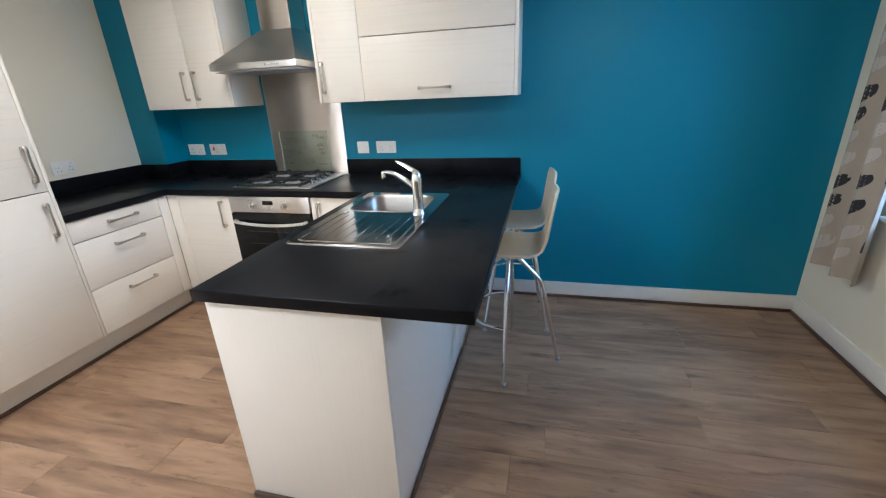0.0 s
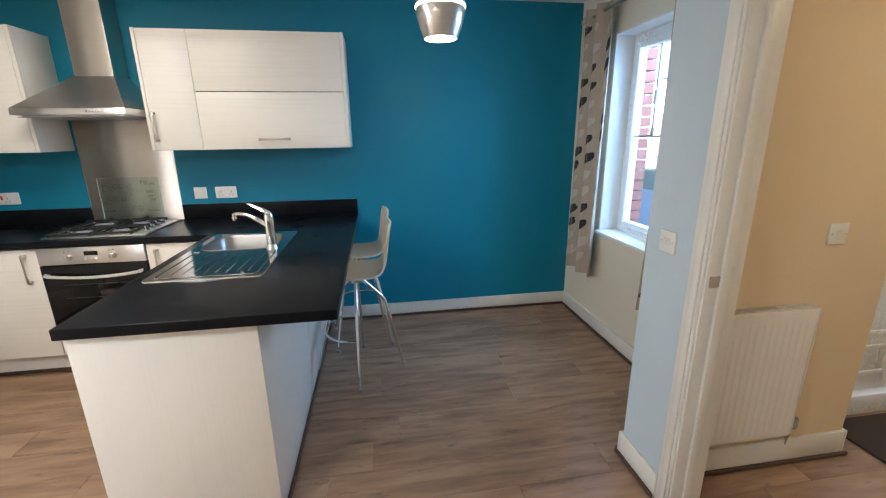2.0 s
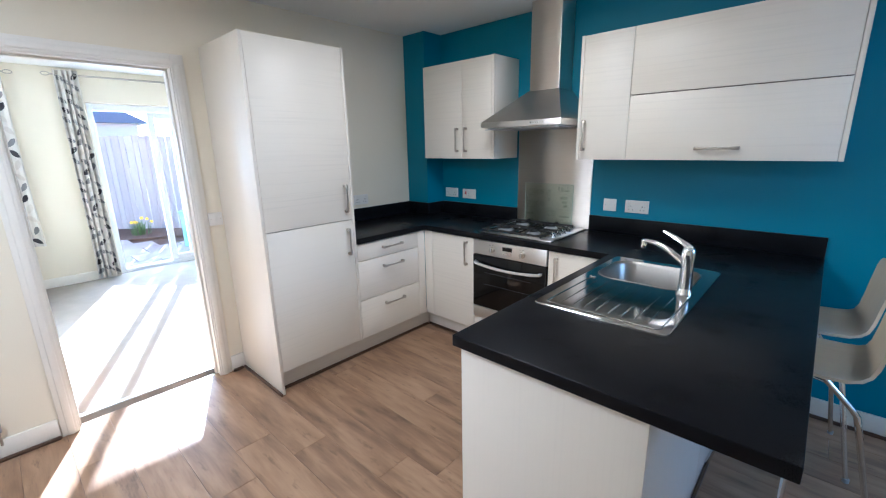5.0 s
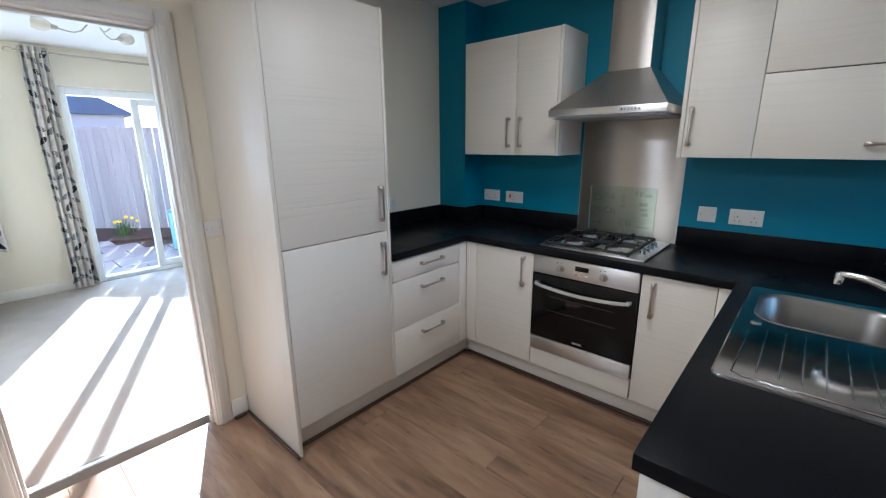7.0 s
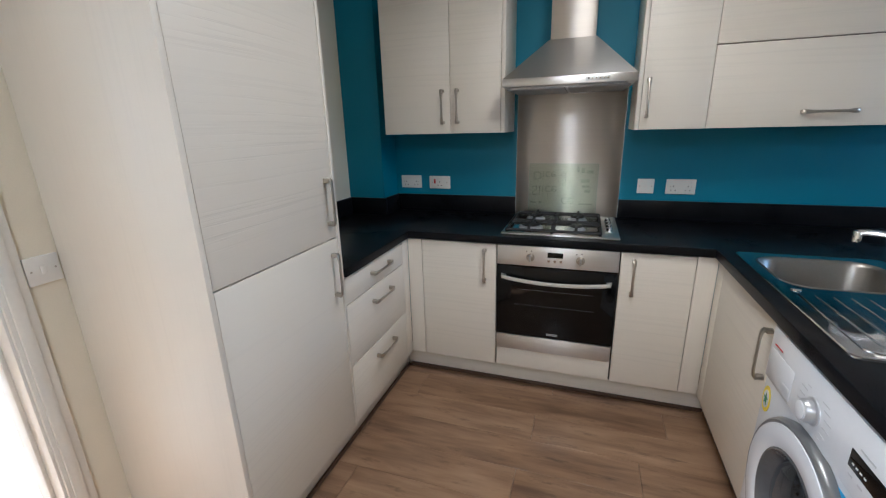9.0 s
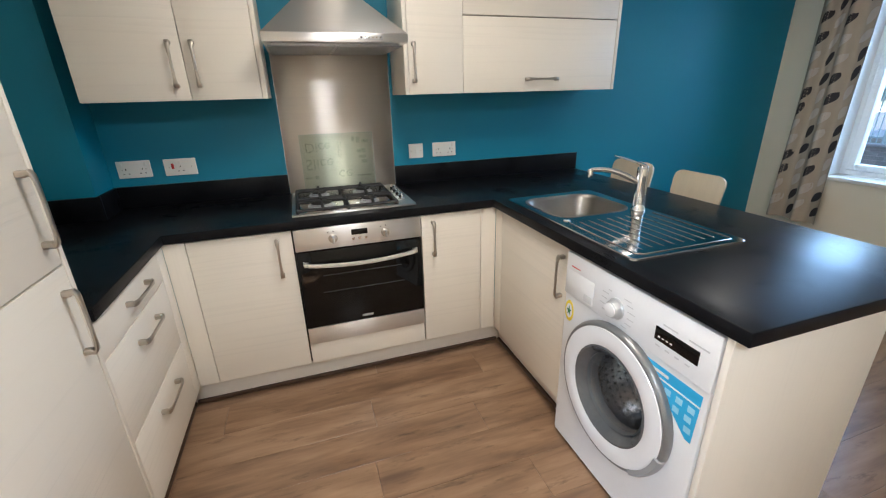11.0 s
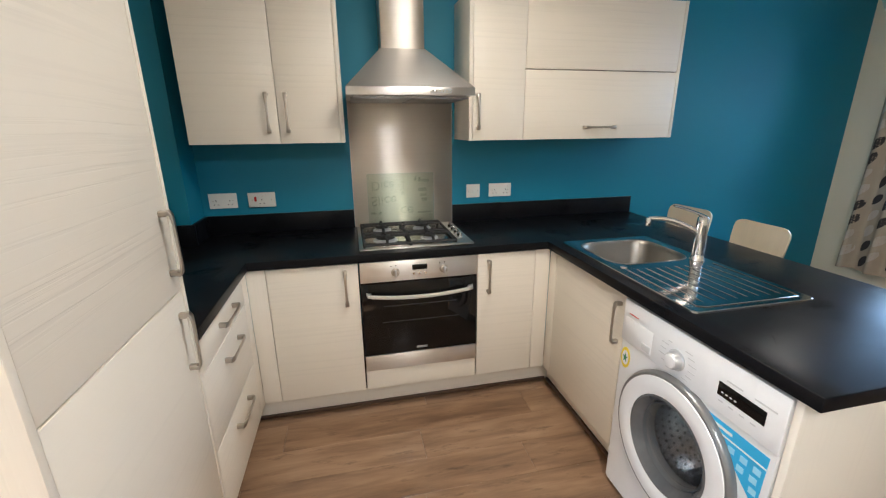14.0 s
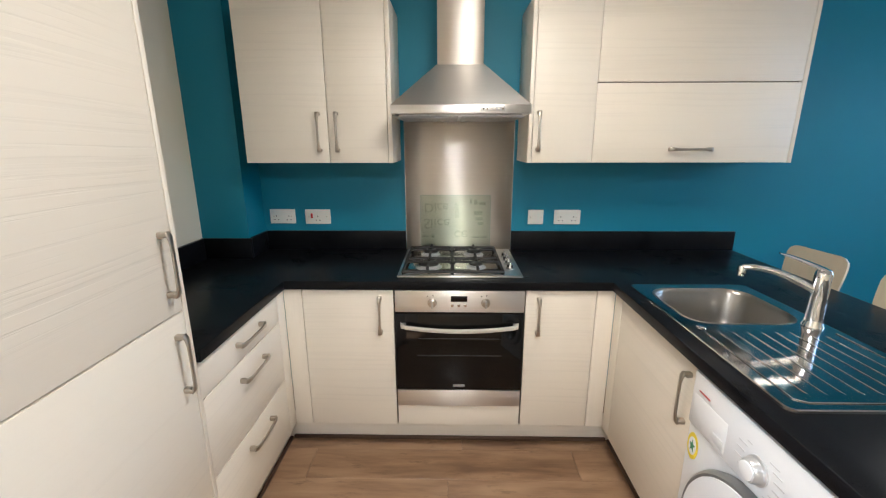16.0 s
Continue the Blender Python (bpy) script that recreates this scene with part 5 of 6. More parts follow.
# ---- sockets and switches ----
def plate(name, axis, sign, at, w, h, holes, label, rockers=0, red=False):
    m = facing(axis, sign, at)
    t = thing(name, at, label, "socket" if holes else "switch")
    bm = bmesh.new()
    box(bm, -w / 2, w / 2, -h / 2, h / 2, 0.0005, 0.0095, 0.003)
    pl = part("face_plate", placed(bm, m), PLASTIC, t)
    for k in range(holes):
        cx = 0.0 if holes == 1 else (-0.036 + 0.072 * k) * w / 0.147
        for dx, dy, a, b in ((0, 0.002, 0.004, 0.008), (-0.011, -0.020, 0.0065, 0.004), (0.011, -0.020, 0.0065, 0.004)):
            bm = bmesh.new()
            box(bm, cx + dx - a / 2, cx + dx + a / 2, dy - b / 2, dy + b / 2, 0.0090, 0.0102)
            part("pin_hole", placed(bm, m), DARK, pl, "", 0)
        bm = bmesh.new()
        sx = cx + (0.026 if k else -0.026) * (0 if holes == 1 else 0.6)
        box(bm, sx - 0.006, sx + 0.006, 0.016, 0.034, 0.0085, 0.0125, 0.002)
        part("rocker", placed(bm, m), RED if (red and k == 0) else PLASTIC, pl)
    for k in range(rockers):
        cx = (k - (rockers - 1) / 2) * 0.022
        bm = bmesh.new()
        box(bm, cx - 0.007, cx + 0.007, -0.013, 0.013, 0.0085, 0.0130, 0.002)
        part("rocker", placed(bm, m), RED if red else PLASTIC, pl)
    for sx in (-1, 1):
        bm = bmesh.new()
        lathe(bm, [(0.0032, 0.009), (0.0028, 0.0102)], 10, m @ Matrix.Translation((sx * 0.030 * (w / 0.086), 0, 0)))
        part("screw", bm, NICKEL, pl)
    return t


plate("double_socket", 'y', -1, (-1.018, 0, 1.106), 0.147, 0.084, 2, "white double power socket above the worktop")
cooker = plate("cooker_switch", 'y', -1, (-0.813, 0, 1.104), 0.147, 0.084, 1, "white cooker switch and socket with a red rocker")
part("red_rocker", bx(-0.853, -0.841, -0.0135, -0.008, 1.096, 1.124, 0.002), RED, cooker, "red switch rocker")
plate("fan_switch", 'y', -1, (0.447, 0, 1.104), 0.088, 0.084, 0, "white single switch above the worktop", 1)
plate("double_socket", 'y', -1, (0.627, 0, 1.104), 0.150, 0.084, 2, "white double power socket above the worktop")
plate("double_socket", 'x', 1, (-1.385, -0.775, 1.094), 0.147, 0.084, 2, "white double socket on the cream wall")
plate("light_switch", 'x', 1, (-1.385, -1.943, 1.092), 0.086, 0.084, 0, "white light switch beside the living room door", 1)
plate("light_switch", 'x', -1, (2.86, -1.945, 1.093), 0.088, 0.086, 0, "white double light switch on the pale blue wall", 2)
plate("light_switch", 'y', -1, (3.571, -1.985, 1.10), 0.088, 0.086, 0, "white light switch on the cream hall wall", 1)


# ---- radiators ----
def radiator(axis, sign, at, w, h, label):
    """Fluted panel radiator; at is the middle of its foot on the wall."""
    m = facing(axis, sign, at)
    r = thing("radiator", at, label, "radiator")
    bm = bmesh.new()
    n = int(w / 0.033)
    prof = [(-w / 2 + 0.012, 0.036), (-w / 2, 0.040), (-w / 2, 0.052)]
    x = -w / 2 + 0.012
    step = (w - 0.024) / n
    for k in range(n):
        prof += [(x + 0.10 * step, 0.061), (x + 0.28 * step, 0.0625), (x + 0.62 * step, 0.0625), (x + 0.78 * step, 0.060), (x + 0.95 * step, 0.060)]
        x += step
    prof += [(w / 2, 0.052), (w / 2, 0.040), (w / 2 - 0.012, 0.036)]
    zs = [(0.0, 0.80, 0), (0.008, 0.95, 0), (0.016, 1.0, 0), (0.030, 1.0, 0), (0.042, 1.0, 1), (h - 0.055, 1.0, 1), (h - 0.043, 1.0, 0), (h - 0.016, 1.0, 0), (h - 0.008, 0.95, 0), (h, 0.80, 0)]
    rings = [[m @ Vector((px, z, 0.036 + (min(pz, 0.0625 if flute else 0.0605) - 0.036) * f)) for px, pz in prof] for z, f, flute in zs]
    loft(bm, rings)
    part("panel", bm, RADPAINT, r, "", 60)
    bm = bmesh.new()
    for k in range(int(w / 0.02)):
        xx = -w / 2 + 0.015 + 0.02 * k
        box(bm, xx, xx + 0.006, h - 0.004, h + 0.003, 0.012, 0.050)
    box(bm, -w / 2, w / 2, h - 0.006, h + 0.004, 0.006, 0.012)
    box(bm, -w / 2, w / 2, h - 0.006, h + 0.004, 0.050, 0.058)
    part("top_grille", placed(bm, m), RADPAINT, r)
    # plain grey strip: shade over the fins, put in as colour
    part("grille_shade", placed(bx(-w / 2 + 0.004, w / 2 - 0.004, h - 0.030, h - 0.010, 0.010, 0.050), m), GREYPL, r, "grey strip for the shaded fins under the grille")
    for sx in (-1, 1):
        bm = bmesh.new()
        box(bm, sx * w / 2 - 0.002, sx * w / 2 + 0.002, 0.004, h + 0.002, 0.004, 0.056, 0.001)
        part("side_cover", placed(bm, m), RADPAINT, r)
        bm = bmesh.new()
        box(bm, sx * w * 0.3 - 0.02, sx * w * 0.3 + 0.02, 0.06, h - 0.06, 0.0, 0.036)
        part("wall_bracket", placed(bm, m), ENAMEL, r)
    bm = bmesh.new()
    tube(bm, [m @ Vector(c) for c in ((w / 2, 0.035, 0.030), (w / 2 + 0.035, 0.035, 0.030), (w / 2 + 0.035, -at[2] * 0.45, 0.012))], 0.006, 8)
    part("pipe", bm, NICKEL, r)
    bm = bmesh.new()
    lathe(bm, [(0.013, 0.0), (0.016, 0.005), (0.016, 0.05), (0.012, 0.055)], 14, m @ Matrix.Translation((w / 2 + 0.035, 0.015, 0.030)) @ Matrix.Rotation(-math.pi / 2, 4, 'X'))
    part("valve", bm, GREYPL, r, "grey radiator valve")
    return r


radiator('y', -1, (3.305, -1.985, 0.19), 0.425, 0.61, "white fluted panel radiator on the hall wall")
radiator('x', 1, (-1.385, -3.60, 0.15), 0.90, 0.45, "white fluted panel radiator under the cream wall")


# ---- hall ----
fd = thing("front_door", (4.20, -2.46, 0), "white panelled front door with a glazed upper light", "door")
bm = bmesh.new()
box(bm, 4.20, 4.27, -2.978, -2.92, 0.0, 2.095, 0.004)
box(bm, 4.20, 4.27, -1.80, -1.762, 0.0, 2.095, 0.004)
box(bm, 4.20, 4.27, -2.92, -1.80, 2.04, 2.095, 0.004)
box(bm, 4.17, 4.27, -2.92, -1.80, 0.0, 0.12, 0.006)
part("frame", bm, UPVC, fd)
bm = bmesh.new()
box(bm, 4.21, 4.255, -2.916, -1.804, 0.125, 0.93, 0.003)
box(bm, 4.21, 4.255, -2.916, -2.78, 0.93, 2.035, 0.003)
box(bm, 4.21, 4.255, -1.94, -1.804, 0.93, 2.035, 0.003)
box(bm, 4.21, 4.255, -2.78, -1.94, 1.90, 2.035, 0.003)
fleaf = part("leaf", bm, UPVC, fd)
for ya, yb in ((-2.80, -2.40), (-2.32, -1.92)):
    for z0, z1 in ((0.22, 0.40), (0.46, 0.80)):
        bm = bmesh.new()
        for a, b, c, d in ((ya, yb, z0, z0 + 0.025), (ya, yb, z1 - 0.025, z1), (ya, ya + 0.025, z0, z1), (yb - 0.025, yb, z0, z1)):
            box(bm, 4.2065, 4.212, a, b, c, d, 0.002)
        part("panel_moulding", bm, UPVC, fleaf)
g = part("pane", bx(4.23, 4.236, -2.78, -1.94, 0.93, 1.90), PANE, fleaf)
g.visible_shadow = False
bm = bmesh.new()
for a, b, c, d in ((-2.80, -1.92, 0.90, 0.94), (-2.80, -1.92, 1.885, 1.925), (-2.80, -2.765, 0.94, 1.885), (-1.955, -1.92, 0.94, 1.885)):
    box(bm, 4.198, 4.213, a, b, c, d, 0.005)
part("glazing_bead", bm, UPVC, fleaf)
for k in range(12):
    part("blind_slat", bx(4.214, 4.222, -2.765, -1.955, 0.96 + 0.075 * k, 1.008 + 0.075 * k, 0.002), PALEBLUE if k % 2 else UPVC, fleaf)
bm = bmesh.new()
tube(bm, [(4.21, -2.86, 1.03), (4.165, -2.86, 1.03), (4.16, -2.85, 1.03), (4.16, -2.76, 1.03)], 0.009)
part("door_handle", bm, NICKEL, fd, "satin metal lever handle")
fd.matrix_world = Matrix.Translation((4.578, -1.745, 0)) @ Matrix.Rotation(math.pi / 2, 4, 'Z')
solid("door_mat", bx(4.02, 4.95, -2.50, -1.80, 0.001, 0.014, 0.004), DOORMAT, "dark brown coir door mat inside the front door", "door mat")

# ---- living room ----
wall("wall_living_west", CREAM, "cream painted living room wall round the patio door",
     (-5.25, -4.95, -2.97, -1.965, 0, H), (-5.25, -4.95, -4.3, -3.87, 0, H), (-5.25, -4.95, -3.87, -2.97, 0, 0.88), (-5.25, -4.95, -3.87, -2.97, 2.10, H), (-5.25, -4.95, -0.10, 0.15, 0, H), (-5.25, -4.95, -1.965, -0.10, 2.10, H))
wall("wall_living_north", CREAM, "cream painted living room side wall", (-5.25, -1.515, 0.15, 0.27, 0, H))
wall("wall_living_south", CREAM, "cream painted living room end wall", (-5.25, -1.515, -4.42, -4.3, 0, H))
solid("ceiling_living", bx(-5.25, -1.515, -4.42, 0.27, H, H + 0.12), WHITE, "white painted living room ceiling", "ceiling", "structure", smooth=0)
solid("carpet", bx(-5.0, -1.515, -4.3, 0.15, -0.05, 0.006), CARPET, "beige fitted carpet in sunlight", "carpet", "structure", smooth=0)
skirting("baseboard_living", -4.95, -4.934, -4.3, -1.97)
skirting("baseboard_living_north", -4.95, -1.515, 0.134, 0.15)

patio = thing("patio_door", (-5.1, -1.03, 0), "white sliding patio door, partly slid open", "door")
bm = bmesh.new()
box(bm, -5.16, -5.04, -1.963, -1.90, 0.0, 2.098, 0.004)
box(bm, -5.16, -5.04, -0.165, -0.102, 0.0, 2.098, 0.004)
box(bm, -5.16, -5.04, -1.90, -0.165, 2.02, 2.098, 0.004)
box(bm, -5.16, -5.04, -1.90, -0.165, 0.0, 0.045, 0.004)
part("outer_frame", bm, UPVC, patio)
for xa, ya, yb, nm in ((-5.095, -1.36, -0.35, "sliding_panel"), (-5.15, -1.105, -0.165, "fixed_panel")):
    bm = bmesh.new()
    box(bm, xa, xa + 0.045, ya, ya + 0.075, 0.05, 2.015, 0.006)
    box(bm, xa, xa + 0.045, yb - 0.075, yb, 0.05, 2.015, 0.006)
    box(bm, xa, xa + 0.045, ya + 0.075, yb - 0.075, 0.05, 0.125, 0.006)
    box(bm, xa, xa + 0.045, ya + 0.075, yb - 0.075, 1.945, 2.015, 0.006)
    pn = part(nm, bm, UPVC, patio)
    g = part("pane", bx(xa + 0.018, xa + 0.024, ya + 0.07, yb - 0.07, 0.12, 1.95), PANE, pn)
    g.visible_shadow = False
    if nm == "sliding_panel":
        part("door_handle", bx(xa + 0.044, xa + 0.072, ya + 0.025, ya + 0.048, 0.98, 1.18, 0.008), UPVC, pn, "white pull handle")
pole("curtain_pole", -4.87, -2.22, -0.95, 2.375, -4.949, "slim metal curtain pole over the patio door")
curtain("curtain", -4.86, 1, -2.20, -2.00, 0.03, 2.42, 4, 0.030, FABRIC2, "pale leaf-print full-length curtain at the patio door", 8, "living room curtains", 0.10, (LEAFGREY, LEAFDARK, LEAFGREY, LEAFPALE))
pole("curtain_pole", -4.87, -3.95, -2.60, 2.36, -4.949, "slim metal curtain pole in the living room")
curtain("curtain", -4.86, 1, -3.10, -2.62, 0.52, 2.40, 5, 0.026, FABRIC2, "pale leaf-print short curtain in the living room", 9, "living room curtains", 0.11)

win2 = thing("window_2", (-5.1, -3.42, 0.88), "white living room window behind a short curtain", "window")
win2["kind"] = "structure"
bm = bmesh.new()
for a, b in ((-3.868, -3.81), (-3.03, -2.972), (-3.45, -3.39)):
    box(bm, -5.13, -5.06, a, b, 0.882, 2.098, 0.004)
for a, b in ((-3.81, -3.45), (-3.39, -3.03)):
    box(bm, -5.13, -5.06, a, b, 0.882, 0.94, 0.004)
    box(bm, -5.13, -5.06, a, b, 2.04, 2.098, 0.004)
part("window_frame", bm, UPVC, win2)
for a, b in ((-3.81, -3.45), (-3.39, -3.03)):
    g = part("pane", bx(-5.10, -5.094, a - 0.004, b + 0.004, 0.935, 2.045), PANE, win2)
    g.visible_shadow = False
part("window_sill", bx(-5.06, -4.92, -3.90, -2.95, 0.86, 0.884, 0.005), GLOSS, win2)

sofa = thing("sofa", (-4.35, -3.5, 0), "cream leather sofa with rounded arms", "sofa")
part("base", bx(-4.80, -3.98, -4.22, -2.86, 0.05, 0.28, 0.05, seg=4), SOFA, sofa)
part("arm", bx(-4.80, -3.99, -3.02, -2.77, 0.05, 0.50, 0.10, seg=5), SOFA, sofa)
part("arm_pad", bx(-4.78, -4.02, -3.03, -2.78, 0.46, 0.58, 0.055, seg=5), SOFA, sofa)
part("arm", bx(-4.80, -3.99, -4.25, -4.05, 0.05, 0.55, 0.09, seg=5), SOFA, sofa)
part("backrest", bx(-4.84, -4.55, -4.04, -3.03, 0.28, 0.82, 0.10, seg=5), SOFA, sofa)
for ya in (-4.03, -3.53):
    part("seat_cushion", bx(-4.56, -3.96, ya, ya + 0.49, 0.27, 0.45, 0.06, seg=4), SOFA, sofa)

LX, LY = -2.78, -1.99
lamp = thing("ceiling_light", (LX, LY, 2.46), "satin metal three-arm ceiling light with ivory tulip shades", "lamp")
bm = bmesh.new()
lathe(bm, [(0.006, 2.345), (0.022, 2.365), (0.030, 2.40), (0.055, 2.44), (0.06, 2.459)], 24, Matrix.Translation((LX, LY, 0)))
part("ceiling_cup", bm, NICKEL, lamp)
for k in range(3):
    a = math.tau * k / 3 + radians(12)
    c, s = math.cos(a), math.sin(a)
    bm = bmesh.new()
    tube(bm, [(LX + r * c, LY + r * s, z) for r, z in ((0.012, 2.385), (0.020, 2.32), (0.040, 2.262), (0.075, 2.222), (0.115, 2.207), (0.155, 2.212), (0.195, 2.226))], 0.0045, 8)
    arm = part("arm", bm, NICKEL, lamp, "curved satin metal arm")
    mm = Matrix.Translation((LX + 0.19 * c, LY + 0.19 * s, 2.225)) @ Vector((c, s, 0.18)).to_track_quat('Z', 'Y').to_matrix().to_4x4()
    bm = bmesh.new()
    lathe(bm, [(0.009, 0.0), (0.014, 0.006), (0.016, 0.030), (0.014, 0.034)], 16, mm)
    part("shade_holder", bm, NICKEL, arm)
    bm = bmesh.new()
    lathe(bm, [(0.015, 0.030), (0.027, 0.044), (0.037, 0.070), (0.038, 0.094), (0.031, 0.122), (0.028, 0.122), (0.034, 0.094), (0.033, 0.070), (0.023, 0.046)], 24, mm, caps=False)
    part("glass_shade", bm, TULIP, arm, "ivory glass tulip shade")

# ---- outdoors: one ground sheet ----
bm = bmesh.new()
gx = [-300, -120, -60, -30, -12, -5.2, 4.4, 12, 34, 40, 50, 65, 90, 130, 300]
gy = [-300, -100, -40, -12, -3, 3, 12, 30, 60, 110, 300]


def ground_z(x, y):
    return -0.16 if x < 34 else -0.16 + min(6.0, (x - 34) * 0.125)


gv = [[bm.verts.new((x, y, ground_z(x, y))) for y in gy] for x in gx]
for i in range(len(gx) - 1):
    for j in range(len(gy) - 1):
        bm.faces.new((gv[i][j], gv[i + 1][j], gv[i + 1][j + 1], gv[i][j + 1]))
solid("ground", bm, GRASS, "grass ground reaching to the horizon", "ground", "structure")

# garden behind the living room
FP, FD = Vector((-8.8, -0.65, 0)), Vector((0.75, 0.66, 0)).normalized()
FN = Vector((-FD.y, FD.x, 0))
bed = bmesh.new()
random.seed(21)
q = [FP + FD * s + FN * o for s, o in ((-6.5, 0.1), (5.2, 0.1))]
edge = [FP + FD * (-6.5 + 11.7 * k / 24) - FN * (1.0 + 0.25 * math.sin(k * 1.1)) for k in range(24, -1, -1)]
loft(bed, [[Vector((p.x, p.y, -0.15)) for p in q + edge], [Vector((p.x, p.y, -0.055)) for p in q + edge]])
solid("flower_bed", bed, SOIL, "dark bark-covered flower bed along the fence", "flower bed", "structure", smooth=0)
pav = solid("patio_paving", bx(-8.0, -5.26, -3.6, 1.4, -0.16, -0.10), SOIL, "grey stone paving slabs outside the patio door", "paving", "structure", smooth=0)
for i in range(5):
    for j in range(9):
        x0, y0 = -5.27 - 0.54 * (i + 1), -3.5 + 0.54 * j + 0.27 * (i % 2)
        z = -0.055 + random.uniform(-0.004, 0.004)
        c = Vector((x0 + 0.27, y0 + 0.27, 0))
        if (c - FP).dot(FN) > -1.25:
            continue
        ob = new("slab", mesh_of("slab", bx(x0, x0 + 0.53, y0, y0 + 0.53, -0.11, z, 0.006, seg=1), SLAB, 0))
        ob.parent = pav
fence = thing("garden_fence", tuple(FP), "weathered close-boarded timber garden fence", "fence")
fm = Matrix((FD, FN, Vector((0, 0, 1)))).transposed().to_4x4()
fm.translation = FP
for k in range(84):
    s = -6.5 + 0.14 * k
    bm = bmesh.new()
    box(bm, s, s + (0.120 if k % 2 else 0.158), -0.014 + 0.015 * (k % 2), 0.0 + 0.015 * (k % 2), -0.08, 1.84 + random.uniform(-0.012, 0.012), 0.003, seg=1)
    part("board", placed(bm, fm), FENCE, fence)
for z in (0.25, 1.0, 1.65):
    part("rail", placed(bx(-6.5, 5.26, 0.016, 0.07, z - 0.04, z + 0.04, 0.004), fm), FENCE, fence)
for k in range(7):
    part("post", placed(bx(-6.3 + 1.85 * k, -6.2 + 1.85 * k, 0.02, 0.12, -0.15, 1.78, 0.005), fm), FENCE, fence)

daff = thing("daffodil_clump", (-8.3, -1.05, -0.055), "clump of yellow daffodils in the flower bed", "plant")
bm, pet = bmesh.new(), bmesh.new()
for k in range(70):
    a, r = random.uniform(0, math.tau), random.uniform(0, 0.16)
    b = Vector((-8.3 + r * math.cos(a), -1.05 + r * math.sin(a), -0.06))
    lean = Vector((math.cos(a), math.sin(a), 0)) * random.uniform(0.02, 0.14)
    h = random.uniform(0.18, 0.32)
    w = Vector((-math.sin(a), math.cos(a), 0)) * 0.006
    loft(bm, [[b - w, b + w, b + w * 0.2 + lean * 0.05], [b + lean * 0.4 + Vector((0, 0, h * 0.6)) - w, b + lean * 0.4 + Vector((0, 0, h * 0.6)) + w, b + lean * 0.42 + Vector((0, 0, h * 0.6))],
              [b + lean + Vector((0, 0, h)) - w * 0.2, b + lean + Vector((0, 0, h)) + w * 0.2, b + lean * 1.02 + Vector((0, 0, h))]])
    if k % 11 == 0:
        c = b + lean + Vector((0, 0, h + 0.02))
        for p in range(6):
            t = math.tau * p / 6
            d1, d2 = Vector((0.4, math.cos(t), math.sin(t))) * 0.035, Vector((0.3, math.cos(t + 0.5), math.sin(t + 0.5))) * 0.022
            d3 = Vector((0.3, math.cos(t - 0.5), math.sin(t - 0.5))) * 0.022
            v = [pet.verts.new(u) for u in (c, c + d2, c + d1, c + d3)]
            pet.faces.new(v)
        lathe(pet, [(0.008, 0), (0.012, 0.02), (0.014, 0.025)], 8, Matrix.Translation(c) @ Vector((1, 0, 0.1)).to_track_quat('Z', 'Y').to_matrix().to_4x4())
part("leaves", bm, STEM, daff)
part("flowers", pet, PETAL, daff, "yellow daffodil flowers")["kind"] = "stuff"

chair = thing("garden_chair", (-6.4, -0.55, -0.055), "pale blue slatted garden chair beside the patio", "chair")
for k in range(5):
    part("back_slat", placed(bx(-0.24 + 0.10 * k, -0.16 + 0.10 * k, -0.01, 0.012, 0.35, 0.92, 0.004), Matrix.Translation((-6.65, -0.3, -0.055)) @ Matrix.Rotation(radians(60), 4, 'Z') @ Matrix.Rotation(radians(-14), 4, 'X')), GARDENBLUE, chair)
for k in range(5):
    part("seat_slat", placed(bx(-0.26, 0.26, -0.10 - 0.09 * k, -0.03 - 0.09 * k, 0.36, 0.38, 0.004), Matrix.Translation((-6.65, -0.3, -0.055)) @ Matrix.Rotation(radians(60), 4, 'Z')), GARDENBLUE, chair)
for sx in (-1, 1):
    part("arm", placed(bx(sx * 0.30 - 0.04, sx * 0.30 + 0.04, -0.56, 0.02, 0.58, 0.605, 0.005), Matrix.Translation((-6.65, -0.3, -0.055)) @ Matrix.Rotation(radians(60), 4, 'Z')), GARDENBLUE, chair)
    for yy in (-0.50, -0.04):
        part("leg", placed(bx(sx * 0.29 - 0.03, sx * 0.29 + 0.03, yy - 0.03, yy + 0.03, 0.0, 0.58, 0.004), Matrix.Translation((-6.65, -0.3, -0.055)) @ Matrix.Rotation(radians(60), 4, 'Z')), GARDENBLUE, chair)
bm = bmesh.new()
lathe(bm, [(0.10, -0.055), (0.14, 0.18), (0.15, 0.18), (0.15, 0.22), (0.135, 0.22), (0.13, 0.19)], 24, Matrix.Translation((-7.0, 0.25, 0)))
solid("plant_pot", bm, TERRACOTTA, "terracotta plant pot by the fence", "plant pot")


